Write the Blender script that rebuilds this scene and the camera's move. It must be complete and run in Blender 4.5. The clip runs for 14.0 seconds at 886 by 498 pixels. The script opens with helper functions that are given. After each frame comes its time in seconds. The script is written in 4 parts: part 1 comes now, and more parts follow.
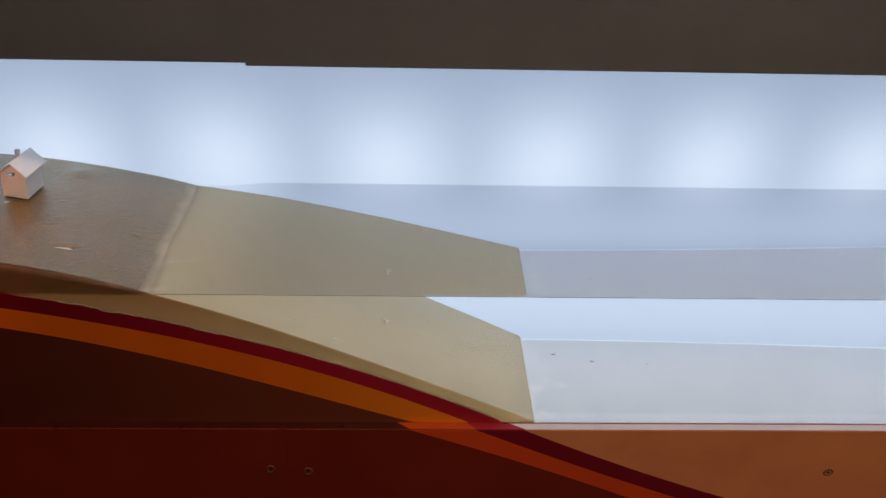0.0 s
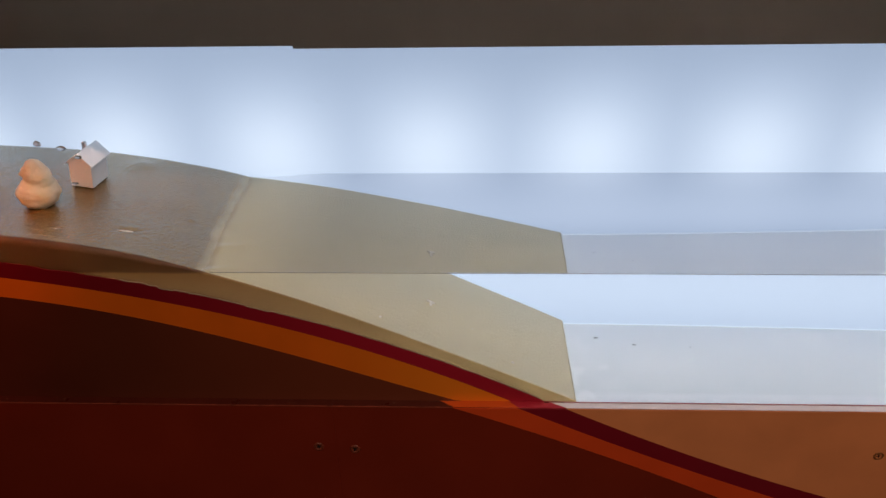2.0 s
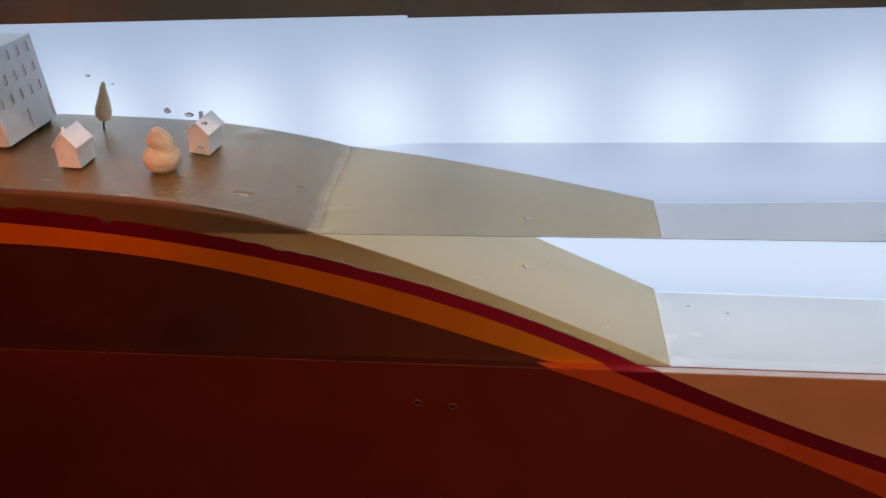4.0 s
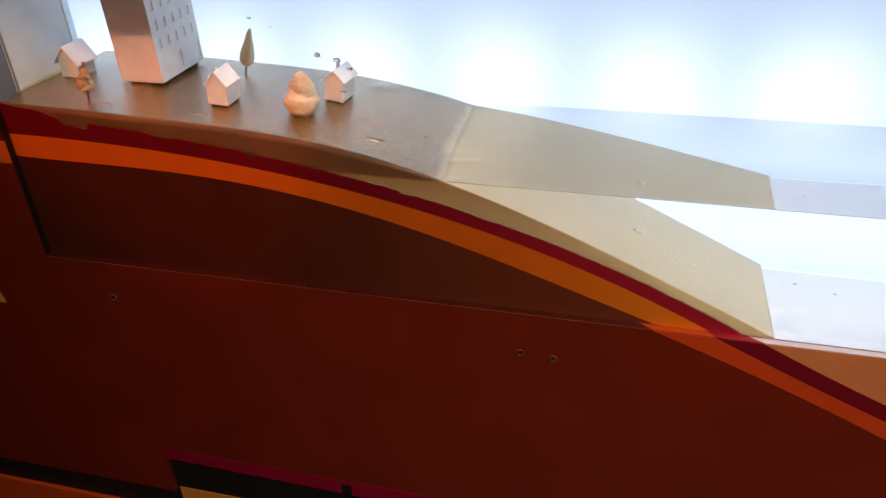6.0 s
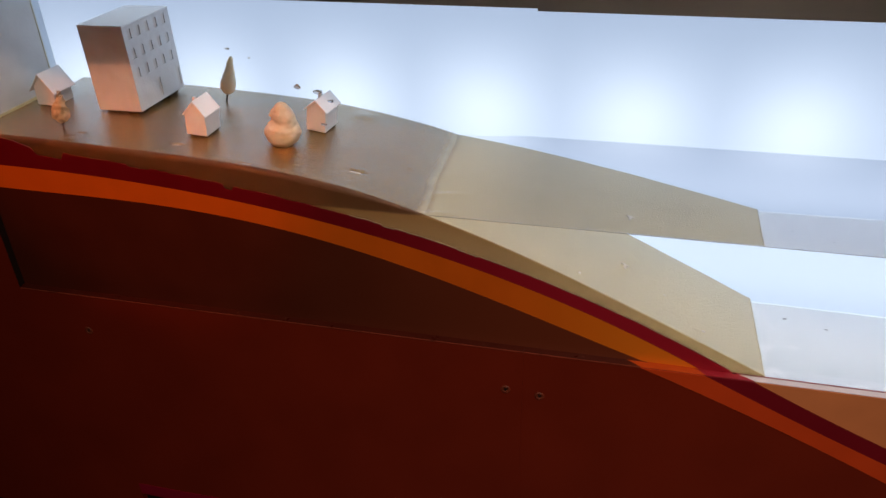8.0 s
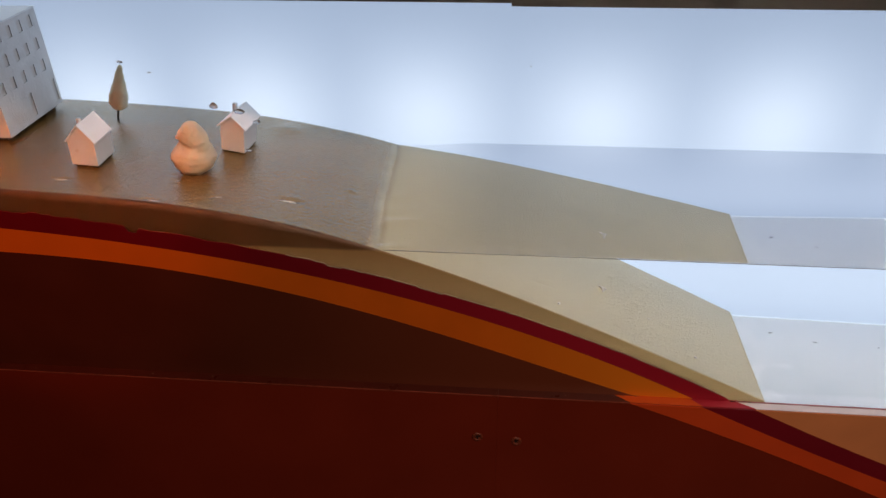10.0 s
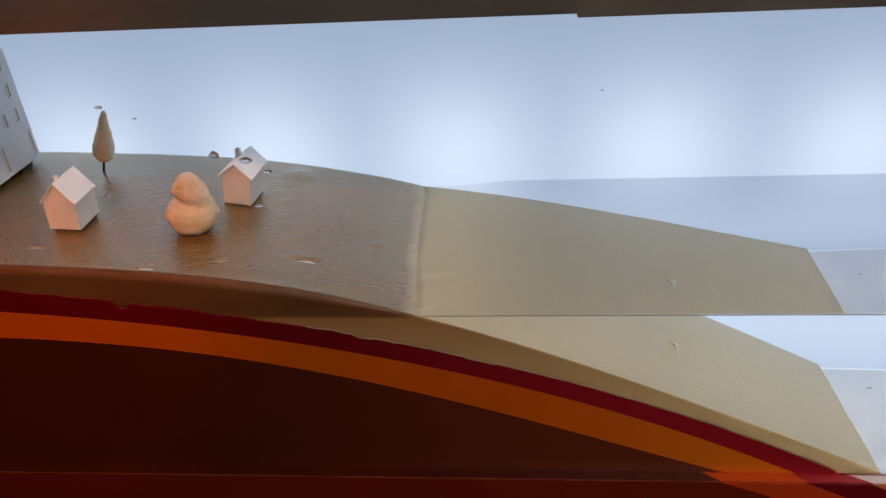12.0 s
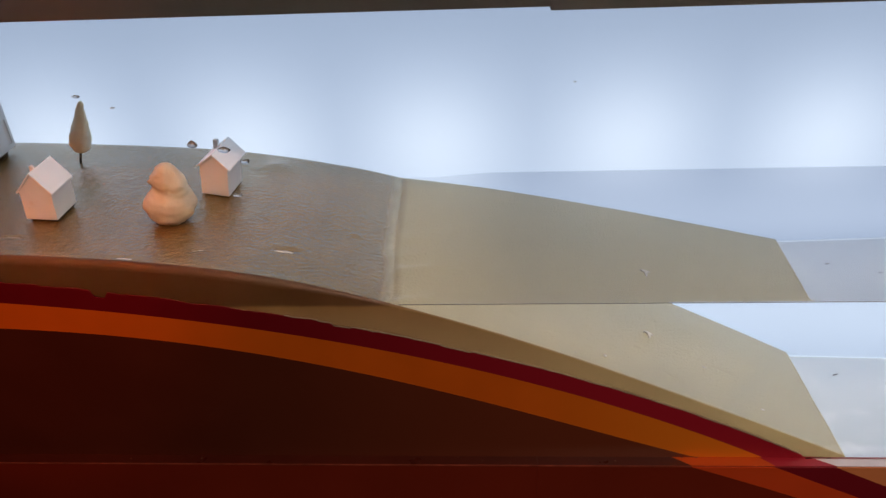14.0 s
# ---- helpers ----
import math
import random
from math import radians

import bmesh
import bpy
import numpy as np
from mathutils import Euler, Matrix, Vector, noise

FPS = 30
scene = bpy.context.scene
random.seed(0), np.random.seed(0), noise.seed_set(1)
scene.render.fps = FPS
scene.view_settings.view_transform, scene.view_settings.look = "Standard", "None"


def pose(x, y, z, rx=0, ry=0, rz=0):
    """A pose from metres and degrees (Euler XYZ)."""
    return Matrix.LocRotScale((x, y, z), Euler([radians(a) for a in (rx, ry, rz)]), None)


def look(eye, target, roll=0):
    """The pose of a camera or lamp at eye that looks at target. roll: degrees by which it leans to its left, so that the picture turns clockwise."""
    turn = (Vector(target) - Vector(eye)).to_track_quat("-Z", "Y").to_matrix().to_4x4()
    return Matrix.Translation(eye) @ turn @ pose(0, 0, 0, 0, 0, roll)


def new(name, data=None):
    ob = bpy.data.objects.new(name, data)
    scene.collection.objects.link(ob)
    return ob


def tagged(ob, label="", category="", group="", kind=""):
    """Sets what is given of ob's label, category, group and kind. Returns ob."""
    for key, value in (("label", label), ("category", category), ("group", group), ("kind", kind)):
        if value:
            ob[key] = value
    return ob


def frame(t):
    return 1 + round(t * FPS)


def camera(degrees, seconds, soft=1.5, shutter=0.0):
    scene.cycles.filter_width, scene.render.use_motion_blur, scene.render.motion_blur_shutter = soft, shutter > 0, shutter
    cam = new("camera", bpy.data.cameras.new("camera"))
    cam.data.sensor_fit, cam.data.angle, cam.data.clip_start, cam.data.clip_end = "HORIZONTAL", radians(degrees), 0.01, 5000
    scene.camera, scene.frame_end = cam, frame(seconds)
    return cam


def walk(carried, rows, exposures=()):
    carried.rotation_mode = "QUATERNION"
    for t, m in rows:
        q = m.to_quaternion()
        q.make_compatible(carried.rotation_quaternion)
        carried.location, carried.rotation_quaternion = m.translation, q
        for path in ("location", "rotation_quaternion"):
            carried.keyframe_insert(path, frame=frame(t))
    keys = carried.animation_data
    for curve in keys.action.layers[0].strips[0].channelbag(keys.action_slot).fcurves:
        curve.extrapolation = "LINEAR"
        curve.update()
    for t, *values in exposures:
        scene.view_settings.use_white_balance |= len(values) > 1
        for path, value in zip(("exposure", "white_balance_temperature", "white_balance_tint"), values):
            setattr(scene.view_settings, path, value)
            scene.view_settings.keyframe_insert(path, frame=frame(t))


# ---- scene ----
cam = camera(59.9, 14.0, soft=1.5)
PATH = [
    (0, look((-0.066, -0.467, 0.452), (-0.017, 1.24, -0.588), 1.4)),
    (0.1, look((-0.064, -0.473, 0.449), (-0.014, 1.232, -0.594), 1.4)),
    (0.2, look((-0.062, -0.479, 0.446), (-0.008, 1.217, -0.612), 1.5)),
    (0.3, look((-0.060, -0.485, 0.443), (-0.012, 1.206, -0.624), 1.4)),
    (0.4, look((-0.059, -0.490, 0.440), (-0.026, 1.204, -0.622), 1.1)),
    (0.5, look((-0.059, -0.495, 0.438), (-0.055, 1.205, -0.617), 0.7)),
    (0.6, look((-0.059, -0.499, 0.436), (-0.066, 1.210, -0.603), 0.7)),
    (0.7, look((-0.060, -0.501, 0.435), (-0.077, 1.213, -0.594), 0.7)),
    (0.8, look((-0.062, -0.503, 0.434), (-0.098, 1.218, -0.583), 0.5)),
    (0.9, look((-0.063, -0.505, 0.434), (-0.113, 1.223, -0.572), 0.4)),
    (1, look((-0.063, -0.505, 0.434), (-0.125, 1.225, -0.568), 0.1)),
    (1.5, look((-0.059, -0.5, 0.435), (-0.136, 1.231, -0.564), -0.8)),
    (2, look((-0.057, -0.498, 0.434), (-0.144, 1.234, -0.562), -1.3)),
    (2.5, look((-0.055, -0.499, 0.435), (-0.135, 1.234, -0.56), -1.6)),
    (3, look((-0.054, -0.495, 0.437), (-0.135, 1.236, -0.562), -2.1)),
    (3.5, look((-0.059, -0.497, 0.428), (-0.151, 1.238, -0.563), -2.4)),
    (3.6, look((-0.062, -0.500, 0.428), (-0.181, 1.223, -0.584), -2.6)),
    (3.7, look((-0.066, -0.504, 0.429), (-0.229, 1.205, -0.601), -2.95)),
    (3.8, look((-0.071, -0.511, 0.430), (-0.276, 1.189, -0.608), -3.2)),
    (3.9, look((-0.077, -0.519, 0.431), (-0.310, 1.179, -0.603), -3.3)),
    (4, look((-0.083, -0.527, 0.433), (-0.34, 1.169, -0.595), -3.5)),
    (4.1, look((-0.090, -0.535, 0.435), (-0.355, 1.157, -0.598), -3.1)),
    (4.2, look((-0.094, -0.541, 0.436), (-0.394, 1.143, -0.6), -3.3)),
    (6.3, look((-0.111, -0.574, 0.43), (-0.56, 1.059, -0.633), -2.3)),
    (6.5, look((-0.107, -0.574, 0.43), (-0.557, 1.068, -0.62), -2.3)),
    (7, look((-0.115, -0.572, 0.44), (-0.535, 1.099, -0.577), -1.6)),
    (7.2, look((-0.109, -0.566, 0.442), (-0.542, 1.102, -0.573), -1.7)),
    (9.3, look((-0.134, -0.51, 0.421), (-0.459, 1.152, -0.643), -0.6)),
    (9.5, look((-0.145, -0.494, 0.421), (-0.41, 1.179, -0.642), -0.2)),
    (9.6, look((-0.151, -0.486, 0.421), (-0.393, 1.193, -0.639), -0.2)),
    (9.7, look((-0.158, -0.478, 0.421), (-0.375, 1.204, -0.639), -0.3)),
    (9.8, look((-0.164, -0.471, 0.421), (-0.366, 1.212, -0.640), -0.5)),
    (10, look((-0.175, -0.455, 0.421), (-0.342, 1.223, -0.655), -0.9)),
    (10.1, look((-0.179, -0.447, 0.420), (-0.335, 1.225, -0.667), -1.2)),
    (10.2, look((-0.183, -0.439, 0.417), (-0.329, 1.230, -0.676), -1.5)),
    (10.3, look((-0.187, -0.430, 0.414), (-0.312, 1.240, -0.680), -1.4)),
    (10.4, look((-0.190, -0.422, 0.410), (-0.292, 1.252, -0.680), -1.2)),
    (10.5, look((-0.193, -0.415, 0.407), (-0.277, 1.264, -0.677), -1.1)),
    (10.6, look((-0.196, -0.408, 0.405), (-0.272, 1.276, -0.671), -1.1)),
    (10.8, look((-0.201, -0.397, 0.402), (-0.270, 1.287, -0.675), -1.4)),
    (11, look((-0.205, -0.388, 0.4), (-0.282, 1.304, -0.665), -1.8)),
    (11.1, look((-0.206, -0.385, 0.398), (-0.296, 1.319, -0.646), -2.0)),
    (11.2, look((-0.207, -0.382, 0.396), (-0.310, 1.331, -0.632), -2.4)),
    (11.3, look((-0.208, -0.380, 0.394), (-0.324, 1.339, -0.622), -2.8)),
    (11.5, look((-0.209, -0.376, 0.392), (-0.349, 1.35, -0.609), -3.3)),
    (12, look((-0.212, -0.371, 0.392), (-0.381, 1.345, -0.622), -3.5)),
    (12.5, look((-0.213, -0.373, 0.391), (-0.379, 1.34, -0.626), -3.4)),
    (13, look((-0.213, -0.376, 0.392), (-0.359, 1.339, -0.627), -2.9)),
    (13.5, look((-0.211, -0.377, 0.39), (-0.345, 1.335, -0.634), -2.8)),
    (14, look((-0.21, -0.379, 0.392), (-0.325, 1.335, -0.633), -2.6)),
]
walk(cam, PATH, exposures=((0, -0.13), (0.6, -0.04), (3.5, -0.04), (4.2, 0.11), (6.3, 0.62), (6.6, 0.56), (7.2, 0.38), (9.5, 0.08), (10.6, -0.04),
                            (11.1, -0.09), (11.5, -0.19), (12.0, -0.08), (14, -0.04)))

# ---- world and lamps ----
world = bpy.data.worlds.new("room_dark")
scene.world = world
world.use_nodes = True
world.node_tree.nodes["Background"].inputs[0].default_value = (1.0, 0.8, 0.65, 1)
world.node_tree.nodes["Background"].inputs[1].default_value = 0.02

# a warm accent lamp over the houses, and the gallery's dim ceiling light
spot = bpy.data.lights.new("accent_spot", "SPOT")
spot.energy, spot.color = 47.0, (1.0, 0.155, 0.010)
spot.shadow_soft_size, spot.spot_size, spot.spot_blend = 0.016, radians(12.5), 0.6
lamp = new("accent_spot", spot)
lamp.matrix_world = look((-1.02, -1.40, 1.78), (-0.560, 0.08, 0.215))
dim = bpy.data.lights.new("gallery_ceiling_light", "SPOT")
dim.energy, dim.color = 72.0, (1.0, 0.76, 0.57)
dim.shadow_soft_size, dim.spot_size, dim.spot_blend = 0.08, radians(71), 1.0
gallery = new("gallery_ceiling_light", dim)
gallery.matrix_world = look((0.36, -1.40, 1.78), (0.26, 0.0, -0.16))

# ---- materials ----


def material(name, color, rough=0.5, vary=0.12, scale=40.0, bump=0.0, bump_scale=200.0, spec=0.5, second=None, coat=0.0,
             fine=0.0, fine_scale=900.0, depth=0.001):
    """A paint or plastic: two scales of tone, and a relief of two scales."""
    m = bpy.data.materials.new(name)
    m.use_nodes = True
    nt = m.node_tree
    b = nt.nodes["Principled BSDF"]
    co = nt.nodes.new("ShaderNodeTexCoord")
    out = co.outputs["Object"]
    n1 = nt.nodes.new("ShaderNodeTexNoise")
    n1.inputs["Scale"].default_value, n1.inputs["Detail"].default_value = scale, 6.0
    n2 = nt.nodes.new("ShaderNodeTexNoise")
    n2.inputs["Scale"].default_value, n2.inputs["Detail"].default_value = scale * 0.13, 3.0
    for n in (n1, n2):
        nt.links.new(out, n.inputs["Vector"])
    add = nt.nodes.new("ShaderNodeMath")
    add.operation = "ADD"
    nt.links.new(n1.outputs["Fac"], add.inputs[0])
    nt.links.new(n2.outputs["Fac"], add.inputs[1])
    ramp = nt.nodes.new("ShaderNodeMapRange")
    ramp.inputs["From Min"].default_value, ramp.inputs["From Max"].default_value = 0.65, 1.35
    nt.links.new(add.outputs[0], ramp.inputs["Value"])
    mix = nt.nodes.new("ShaderNodeMix")
    mix.data_type = "RGBA"
    other = second or tuple(c * (1 - 2 * vary) for c in color)
    mix.inputs["A"].default_value = (*other, 1)
    mix.inputs["B"].default_value = (*color, 1)
    nt.links.new(ramp.outputs["Result"], mix.inputs["Factor"])
    nt.links.new(mix.outputs["Result"], b.inputs["Base Color"])
    rr = nt.nodes.new("ShaderNodeMapRange")
    rr.inputs["To Min"].default_value, rr.inputs["To Max"].default_value = max(rough - 0.07, 0.03), min(rough + 0.07, 1)
    nt.links.new(n1.outputs["Fac"], rr.inputs["Value"])
    nt.links.new(rr.outputs["Result"], b.inputs["Roughness"])
    b.inputs["Specular IOR Level"].default_value = spec
    b.inputs["Coat Weight"].default_value = coat
    b.inputs["Coat Roughness"].default_value = 0.06
    if bump > 0:
        n3 = nt.nodes.new("ShaderNodeTexNoise")
        n3.inputs["Scale"].default_value, n3.inputs["Detail"].default_value = bump_scale, 3.0
        nt.links.new(out, n3.inputs["Vector"])
        bp = nt.nodes.new("ShaderNodeBump")
        bp.inputs["Strength"].default_value, bp.inputs["Distance"].default_value = bump, depth
        nt.links.new(n3.outputs["Fac"], bp.inputs["Height"])
        last = bp
        if fine > 0:
            n4 = nt.nodes.new("ShaderNodeTexNoise")
            n4.inputs["Scale"].default_value, n4.inputs["Detail"].default_value = fine_scale, 2.0
            nt.links.new(out, n4.inputs["Vector"])
            b2 = nt.nodes.new("ShaderNodeBump")
            b2.inputs["Strength"].default_value, b2.inputs["Distance"].default_value = fine, 0.0005
            nt.links.new(n4.outputs["Fac"], b2.inputs["Height"])
            nt.links.new(bp.outputs["Normal"], b2.inputs["Normal"])
            last = b2
        nt.links.new(last.outputs["Normal"], b.inputs["Normal"])
        nt.links.new(last.outputs["Normal"], b.inputs["Coat Normal"])
    return m


def clear(name, ior, tint=(1, 1, 1)):
    m = bpy.data.materials.new(name)
    m.use_nodes = True
    b = m.node_tree.nodes["Principled BSDF"]
    b.inputs["Base Color"].default_value = (*tint, 1)
    b.inputs["Roughness"].default_value = 0.0
    b.inputs["Transmission Weight"].default_value = 1.0
    b.inputs["IOR"].default_value = ior
    return m


def light_material(name, color, strength):
    m = bpy.data.materials.new(name)
    m.use_nodes = True
    nt = m.node_tree
    nt.nodes.clear()
    em = nt.nodes.new("ShaderNodeEmission")
    em.inputs["Color"].default_value = (*color, 1)
    em.inputs["Strength"].default_value = strength
    o = nt.nodes.new("ShaderNodeOutputMaterial")
    nt.links.new(em.outputs[0], o.inputs["Surface"])
    return m


def pale_under_water(m, level, color, thin, relief_left, above=0.0012, below=0.0010):
    """A paler colour under the water, weaker near the surface, with an uneven edge."""
    nt = m.node_tree
    b = nt.nodes["Principled BSDF"]
    before = b.inputs["Base Color"].links[0].from_socket
    co = nt.nodes.new("ShaderNodeTexCoord")
    sep = nt.nodes.new("ShaderNodeSeparateXYZ")
    nt.links.new(co.outputs["Object"], sep.inputs[0])
    n = nt.nodes.new("ShaderNodeTexNoise")
    n.inputs["Scale"].default_value = 60.0
    nt.links.new(co.outputs["Object"], n.inputs["Vector"])
    wob = nt.nodes.new("ShaderNodeMath")
    wob.operation = "MULTIPLY_ADD"
    wob.inputs[1].default_value = 0.0016
    nt.links.new(n.outputs["Fac"], wob.inputs[0])
    nt.links.new(sep.outputs["Z"], wob.inputs[2])
    r = nt.nodes.new("ShaderNodeMapRange")
    r.inputs["From Min"].default_value, r.inputs["From Max"].default_value = level + above, level - below
    nt.links.new(wob.outputs[0], r.inputs["Value"])
    mottle = nt.nodes.new("ShaderNodeMix")
    mottle.data_type = "RGBA"
    mottle.inputs["A"].default_value = (*[c * 0.93 for c in color], 1)
    mottle.inputs["B"].default_value = (*color, 1)
    nt.links.new(n.outputs["Fac"], mottle.inputs["Factor"])
    deep = nt.nodes.new("ShaderNodeMapRange")
    deep.inputs["From Min"].default_value, deep.inputs["From Max"].default_value = level, 0.02
    nt.links.new(sep.outputs["Z"], deep.inputs["Value"])
    thick = nt.nodes.new("ShaderNodeMix")
    thick.data_type = "RGBA"
    thick.inputs["A"].default_value = (*thin, 1)
    nt.links.new(deep.outputs["Result"], thick.inputs["Factor"])
    nt.links.new(mottle.outputs["Result"], thick.inputs["B"])
    mix = nt.nodes.new("ShaderNodeMix")
    mix.data_type = "RGBA"
    nt.links.new(r.outputs["Result"], mix.inputs["Factor"])
    nt.links.new(before, mix.inputs["A"])
    nt.links.new(thick.outputs["Result"], mix.inputs["B"])
    nt.links.new(mix.outputs["Result"], b.inputs["Base Color"])

    def fade(socket, dry, wet):
        q = nt.nodes.new("ShaderNodeMapRange")
        q.inputs["To Min"].default_value, q.inputs["To Max"].default_value = dry, wet
        nt.links.new(r.outputs["Result"], q.inputs["Value"])
        nt.links.new(q.outputs["Result"], socket)
    fade(b.inputs["Coat Weight"], b.inputs["Coat Weight"].default_value, 0.0)
    fade(b.inputs["Specular IOR Level"], b.inputs["Specular IOR Level"].default_value, 0.06)
    for node in nt.nodes:
        if node.type == "BUMP":
            fade(node.inputs["Strength"], node.inputs["Strength"].default_value, relief_left)


def light_panel_material():
    """An opal sheet lit from behind by a row of lamps 15 cm apart."""
    m = bpy.data.materials.new("opal_sheet")
    m.use_nodes = True
    nt = m.node_tree
    nt.nodes.clear()

    def math(op, a, b=None):
        n = nt.nodes.new("ShaderNodeMath")
        n.operation = op
        for i, v in enumerate((a, b)):
            if v is None:
                continue
            if isinstance(v, (int, float)):
                n.inputs[i].default_value = v
            else:
                nt.links.new(v, n.inputs[i])
        return n.outputs[0]

    co = nt.nodes.new("ShaderNodeTexCoord")
    sep = nt.nodes.new("ShaderNodeSeparateXYZ")
    nt.links.new(co.outputs["Object"], sep.inputs[0])
    x, z = sep.outputs["X"], sep.outputs["Z"]
    cell = math("SUBTRACT", math("FRACT", math("ADD", math("DIVIDE", math("ADD", x, 10.60), 0.15), 0.5)), 0.5)
    dx = math("DIVIDE", math("MULTIPLY", cell, 0.15), SPOT_W)
    dz = math("DIVIDE", math("SUBTRACT", z, SPOT_Z), SPOT_H)
    spot_f = math("EXPONENT", math("MULTIPLY", math("ADD", math("MULTIPLY", dx, dx), math("MULTIPLY", dz, dz)), -1.0))
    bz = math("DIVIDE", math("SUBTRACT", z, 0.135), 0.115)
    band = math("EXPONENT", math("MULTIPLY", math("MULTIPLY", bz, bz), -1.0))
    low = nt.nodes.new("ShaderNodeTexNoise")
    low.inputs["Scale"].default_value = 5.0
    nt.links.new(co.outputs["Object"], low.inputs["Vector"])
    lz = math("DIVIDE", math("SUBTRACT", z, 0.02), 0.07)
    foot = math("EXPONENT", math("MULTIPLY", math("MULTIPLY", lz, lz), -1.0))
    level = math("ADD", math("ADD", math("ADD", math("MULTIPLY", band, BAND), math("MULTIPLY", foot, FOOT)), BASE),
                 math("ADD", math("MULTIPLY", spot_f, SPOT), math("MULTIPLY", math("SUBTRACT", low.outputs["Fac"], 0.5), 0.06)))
    mix = nt.nodes.new("ShaderNodeMix")
    mix.data_type = "RGBA"
    mix.inputs["A"].default_value = (0.58, 0.74, 1.03, 1)
    mix.inputs["B"].default_value = (0.75, 0.87, 1.05, 1)
    nt.links.new(math("MULTIPLY", math("ADD", math("ADD", spot_f, band), foot), 0.5), mix.inputs["Factor"])
    em = nt.nodes.new("ShaderNodeEmission")
    nt.links.new(mix.outputs["Result"], em.inputs["Color"])
    nt.links.new(level, em.inputs["Strength"])
    o = nt.nodes.new("ShaderNodeOutputMaterial")
    nt.links.new(em.outputs[0], o.inputs["Surface"])
    return m


def film_light_fade(m, other, x0, x1):
    """Film colour running to another between x0 and x1, standing in for stronger light."""
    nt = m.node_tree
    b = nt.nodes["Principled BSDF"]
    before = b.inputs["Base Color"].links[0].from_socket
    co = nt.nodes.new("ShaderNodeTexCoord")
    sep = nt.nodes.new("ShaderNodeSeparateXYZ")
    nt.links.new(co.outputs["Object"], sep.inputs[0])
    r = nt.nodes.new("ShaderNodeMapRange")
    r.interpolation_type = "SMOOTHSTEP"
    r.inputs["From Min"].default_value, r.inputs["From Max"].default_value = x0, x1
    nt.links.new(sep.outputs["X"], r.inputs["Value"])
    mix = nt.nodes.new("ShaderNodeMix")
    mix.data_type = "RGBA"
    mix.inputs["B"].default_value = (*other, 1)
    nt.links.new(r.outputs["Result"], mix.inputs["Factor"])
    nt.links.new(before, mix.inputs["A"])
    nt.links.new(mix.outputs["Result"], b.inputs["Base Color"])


def specks(m, scale, size, color, amount=0.8):
    """Small dark specks of dirt, one or none in a cell, and faint smears."""
    nt = m.node_tree
    b = nt.nodes["Principled BSDF"]
    before = b.inputs["Base Color"].links[0].from_socket
    co = nt.nodes.new("ShaderNodeTexCoord")
    vo = nt.nodes.new("ShaderNodeTexVoronoi")
    vo.inputs["Scale"].default_value = scale
    no = nt.nodes.new("ShaderNodeTexNoise")
    no.inputs["Scale"].default_value, no.inputs["Detail"].default_value = scale * 0.7, 5.0
    wav = nt.nodes.new("ShaderNodeMix")
    wav.data_type = "VECTOR"
    wav.inputs["Factor"].default_value = 0.02
    nt.links.new(co.outputs["Object"], wav.inputs["A"])
    nt.links.new(co.outputs["Object"], no.inputs["Vector"])
    nt.links.new(no.outputs["Color"], wav.inputs["B"])
    nt.links.new(wav.outputs["Result"], vo.inputs["Vector"])
    near = nt.nodes.new("ShaderNodeMapRange")
    near.inputs["From Min"].default_value, near.inputs["From Max"].default_value = size, size * 0.4
    nt.links.new(vo.outputs["Distance"], near.inputs["Value"])
    smear = nt.nodes.new("ShaderNodeMapRange")
    smear.inputs["From Min"].default_value, smear.inputs["From Max"].default_value = 0.56, 0.78
    smear.inputs["To Max"].default_value = 0.4
    nt.links.new(no.outputs["Fac"], smear.inputs["Value"])
    high = nt.nodes.new("ShaderNodeMath")
    high.operation = "MAXIMUM"
    nt.links.new(near.outputs["Result"], high.inputs[0])
    nt.links.new(smear.outputs["Result"], high.inputs[1])
    part_of = nt.nodes.new("ShaderNodeMath")
    part_of.operation = "MULTIPLY"
    part_of.inputs[1].default_value = amount
    nt.links.new(high.outputs[0], part_of.inputs[0])
    mix = nt.nodes.new("ShaderNodeMix")
    mix.data_type = "RGBA"
    mix.inputs["B"].default_value = (*color, 1)
    nt.links.new(part_of.outputs[0], mix.inputs["Factor"])
    nt.links.new(before, mix.inputs["A"])
    nt.links.new(mix.outputs["Result"], b.inputs["Base Color"])


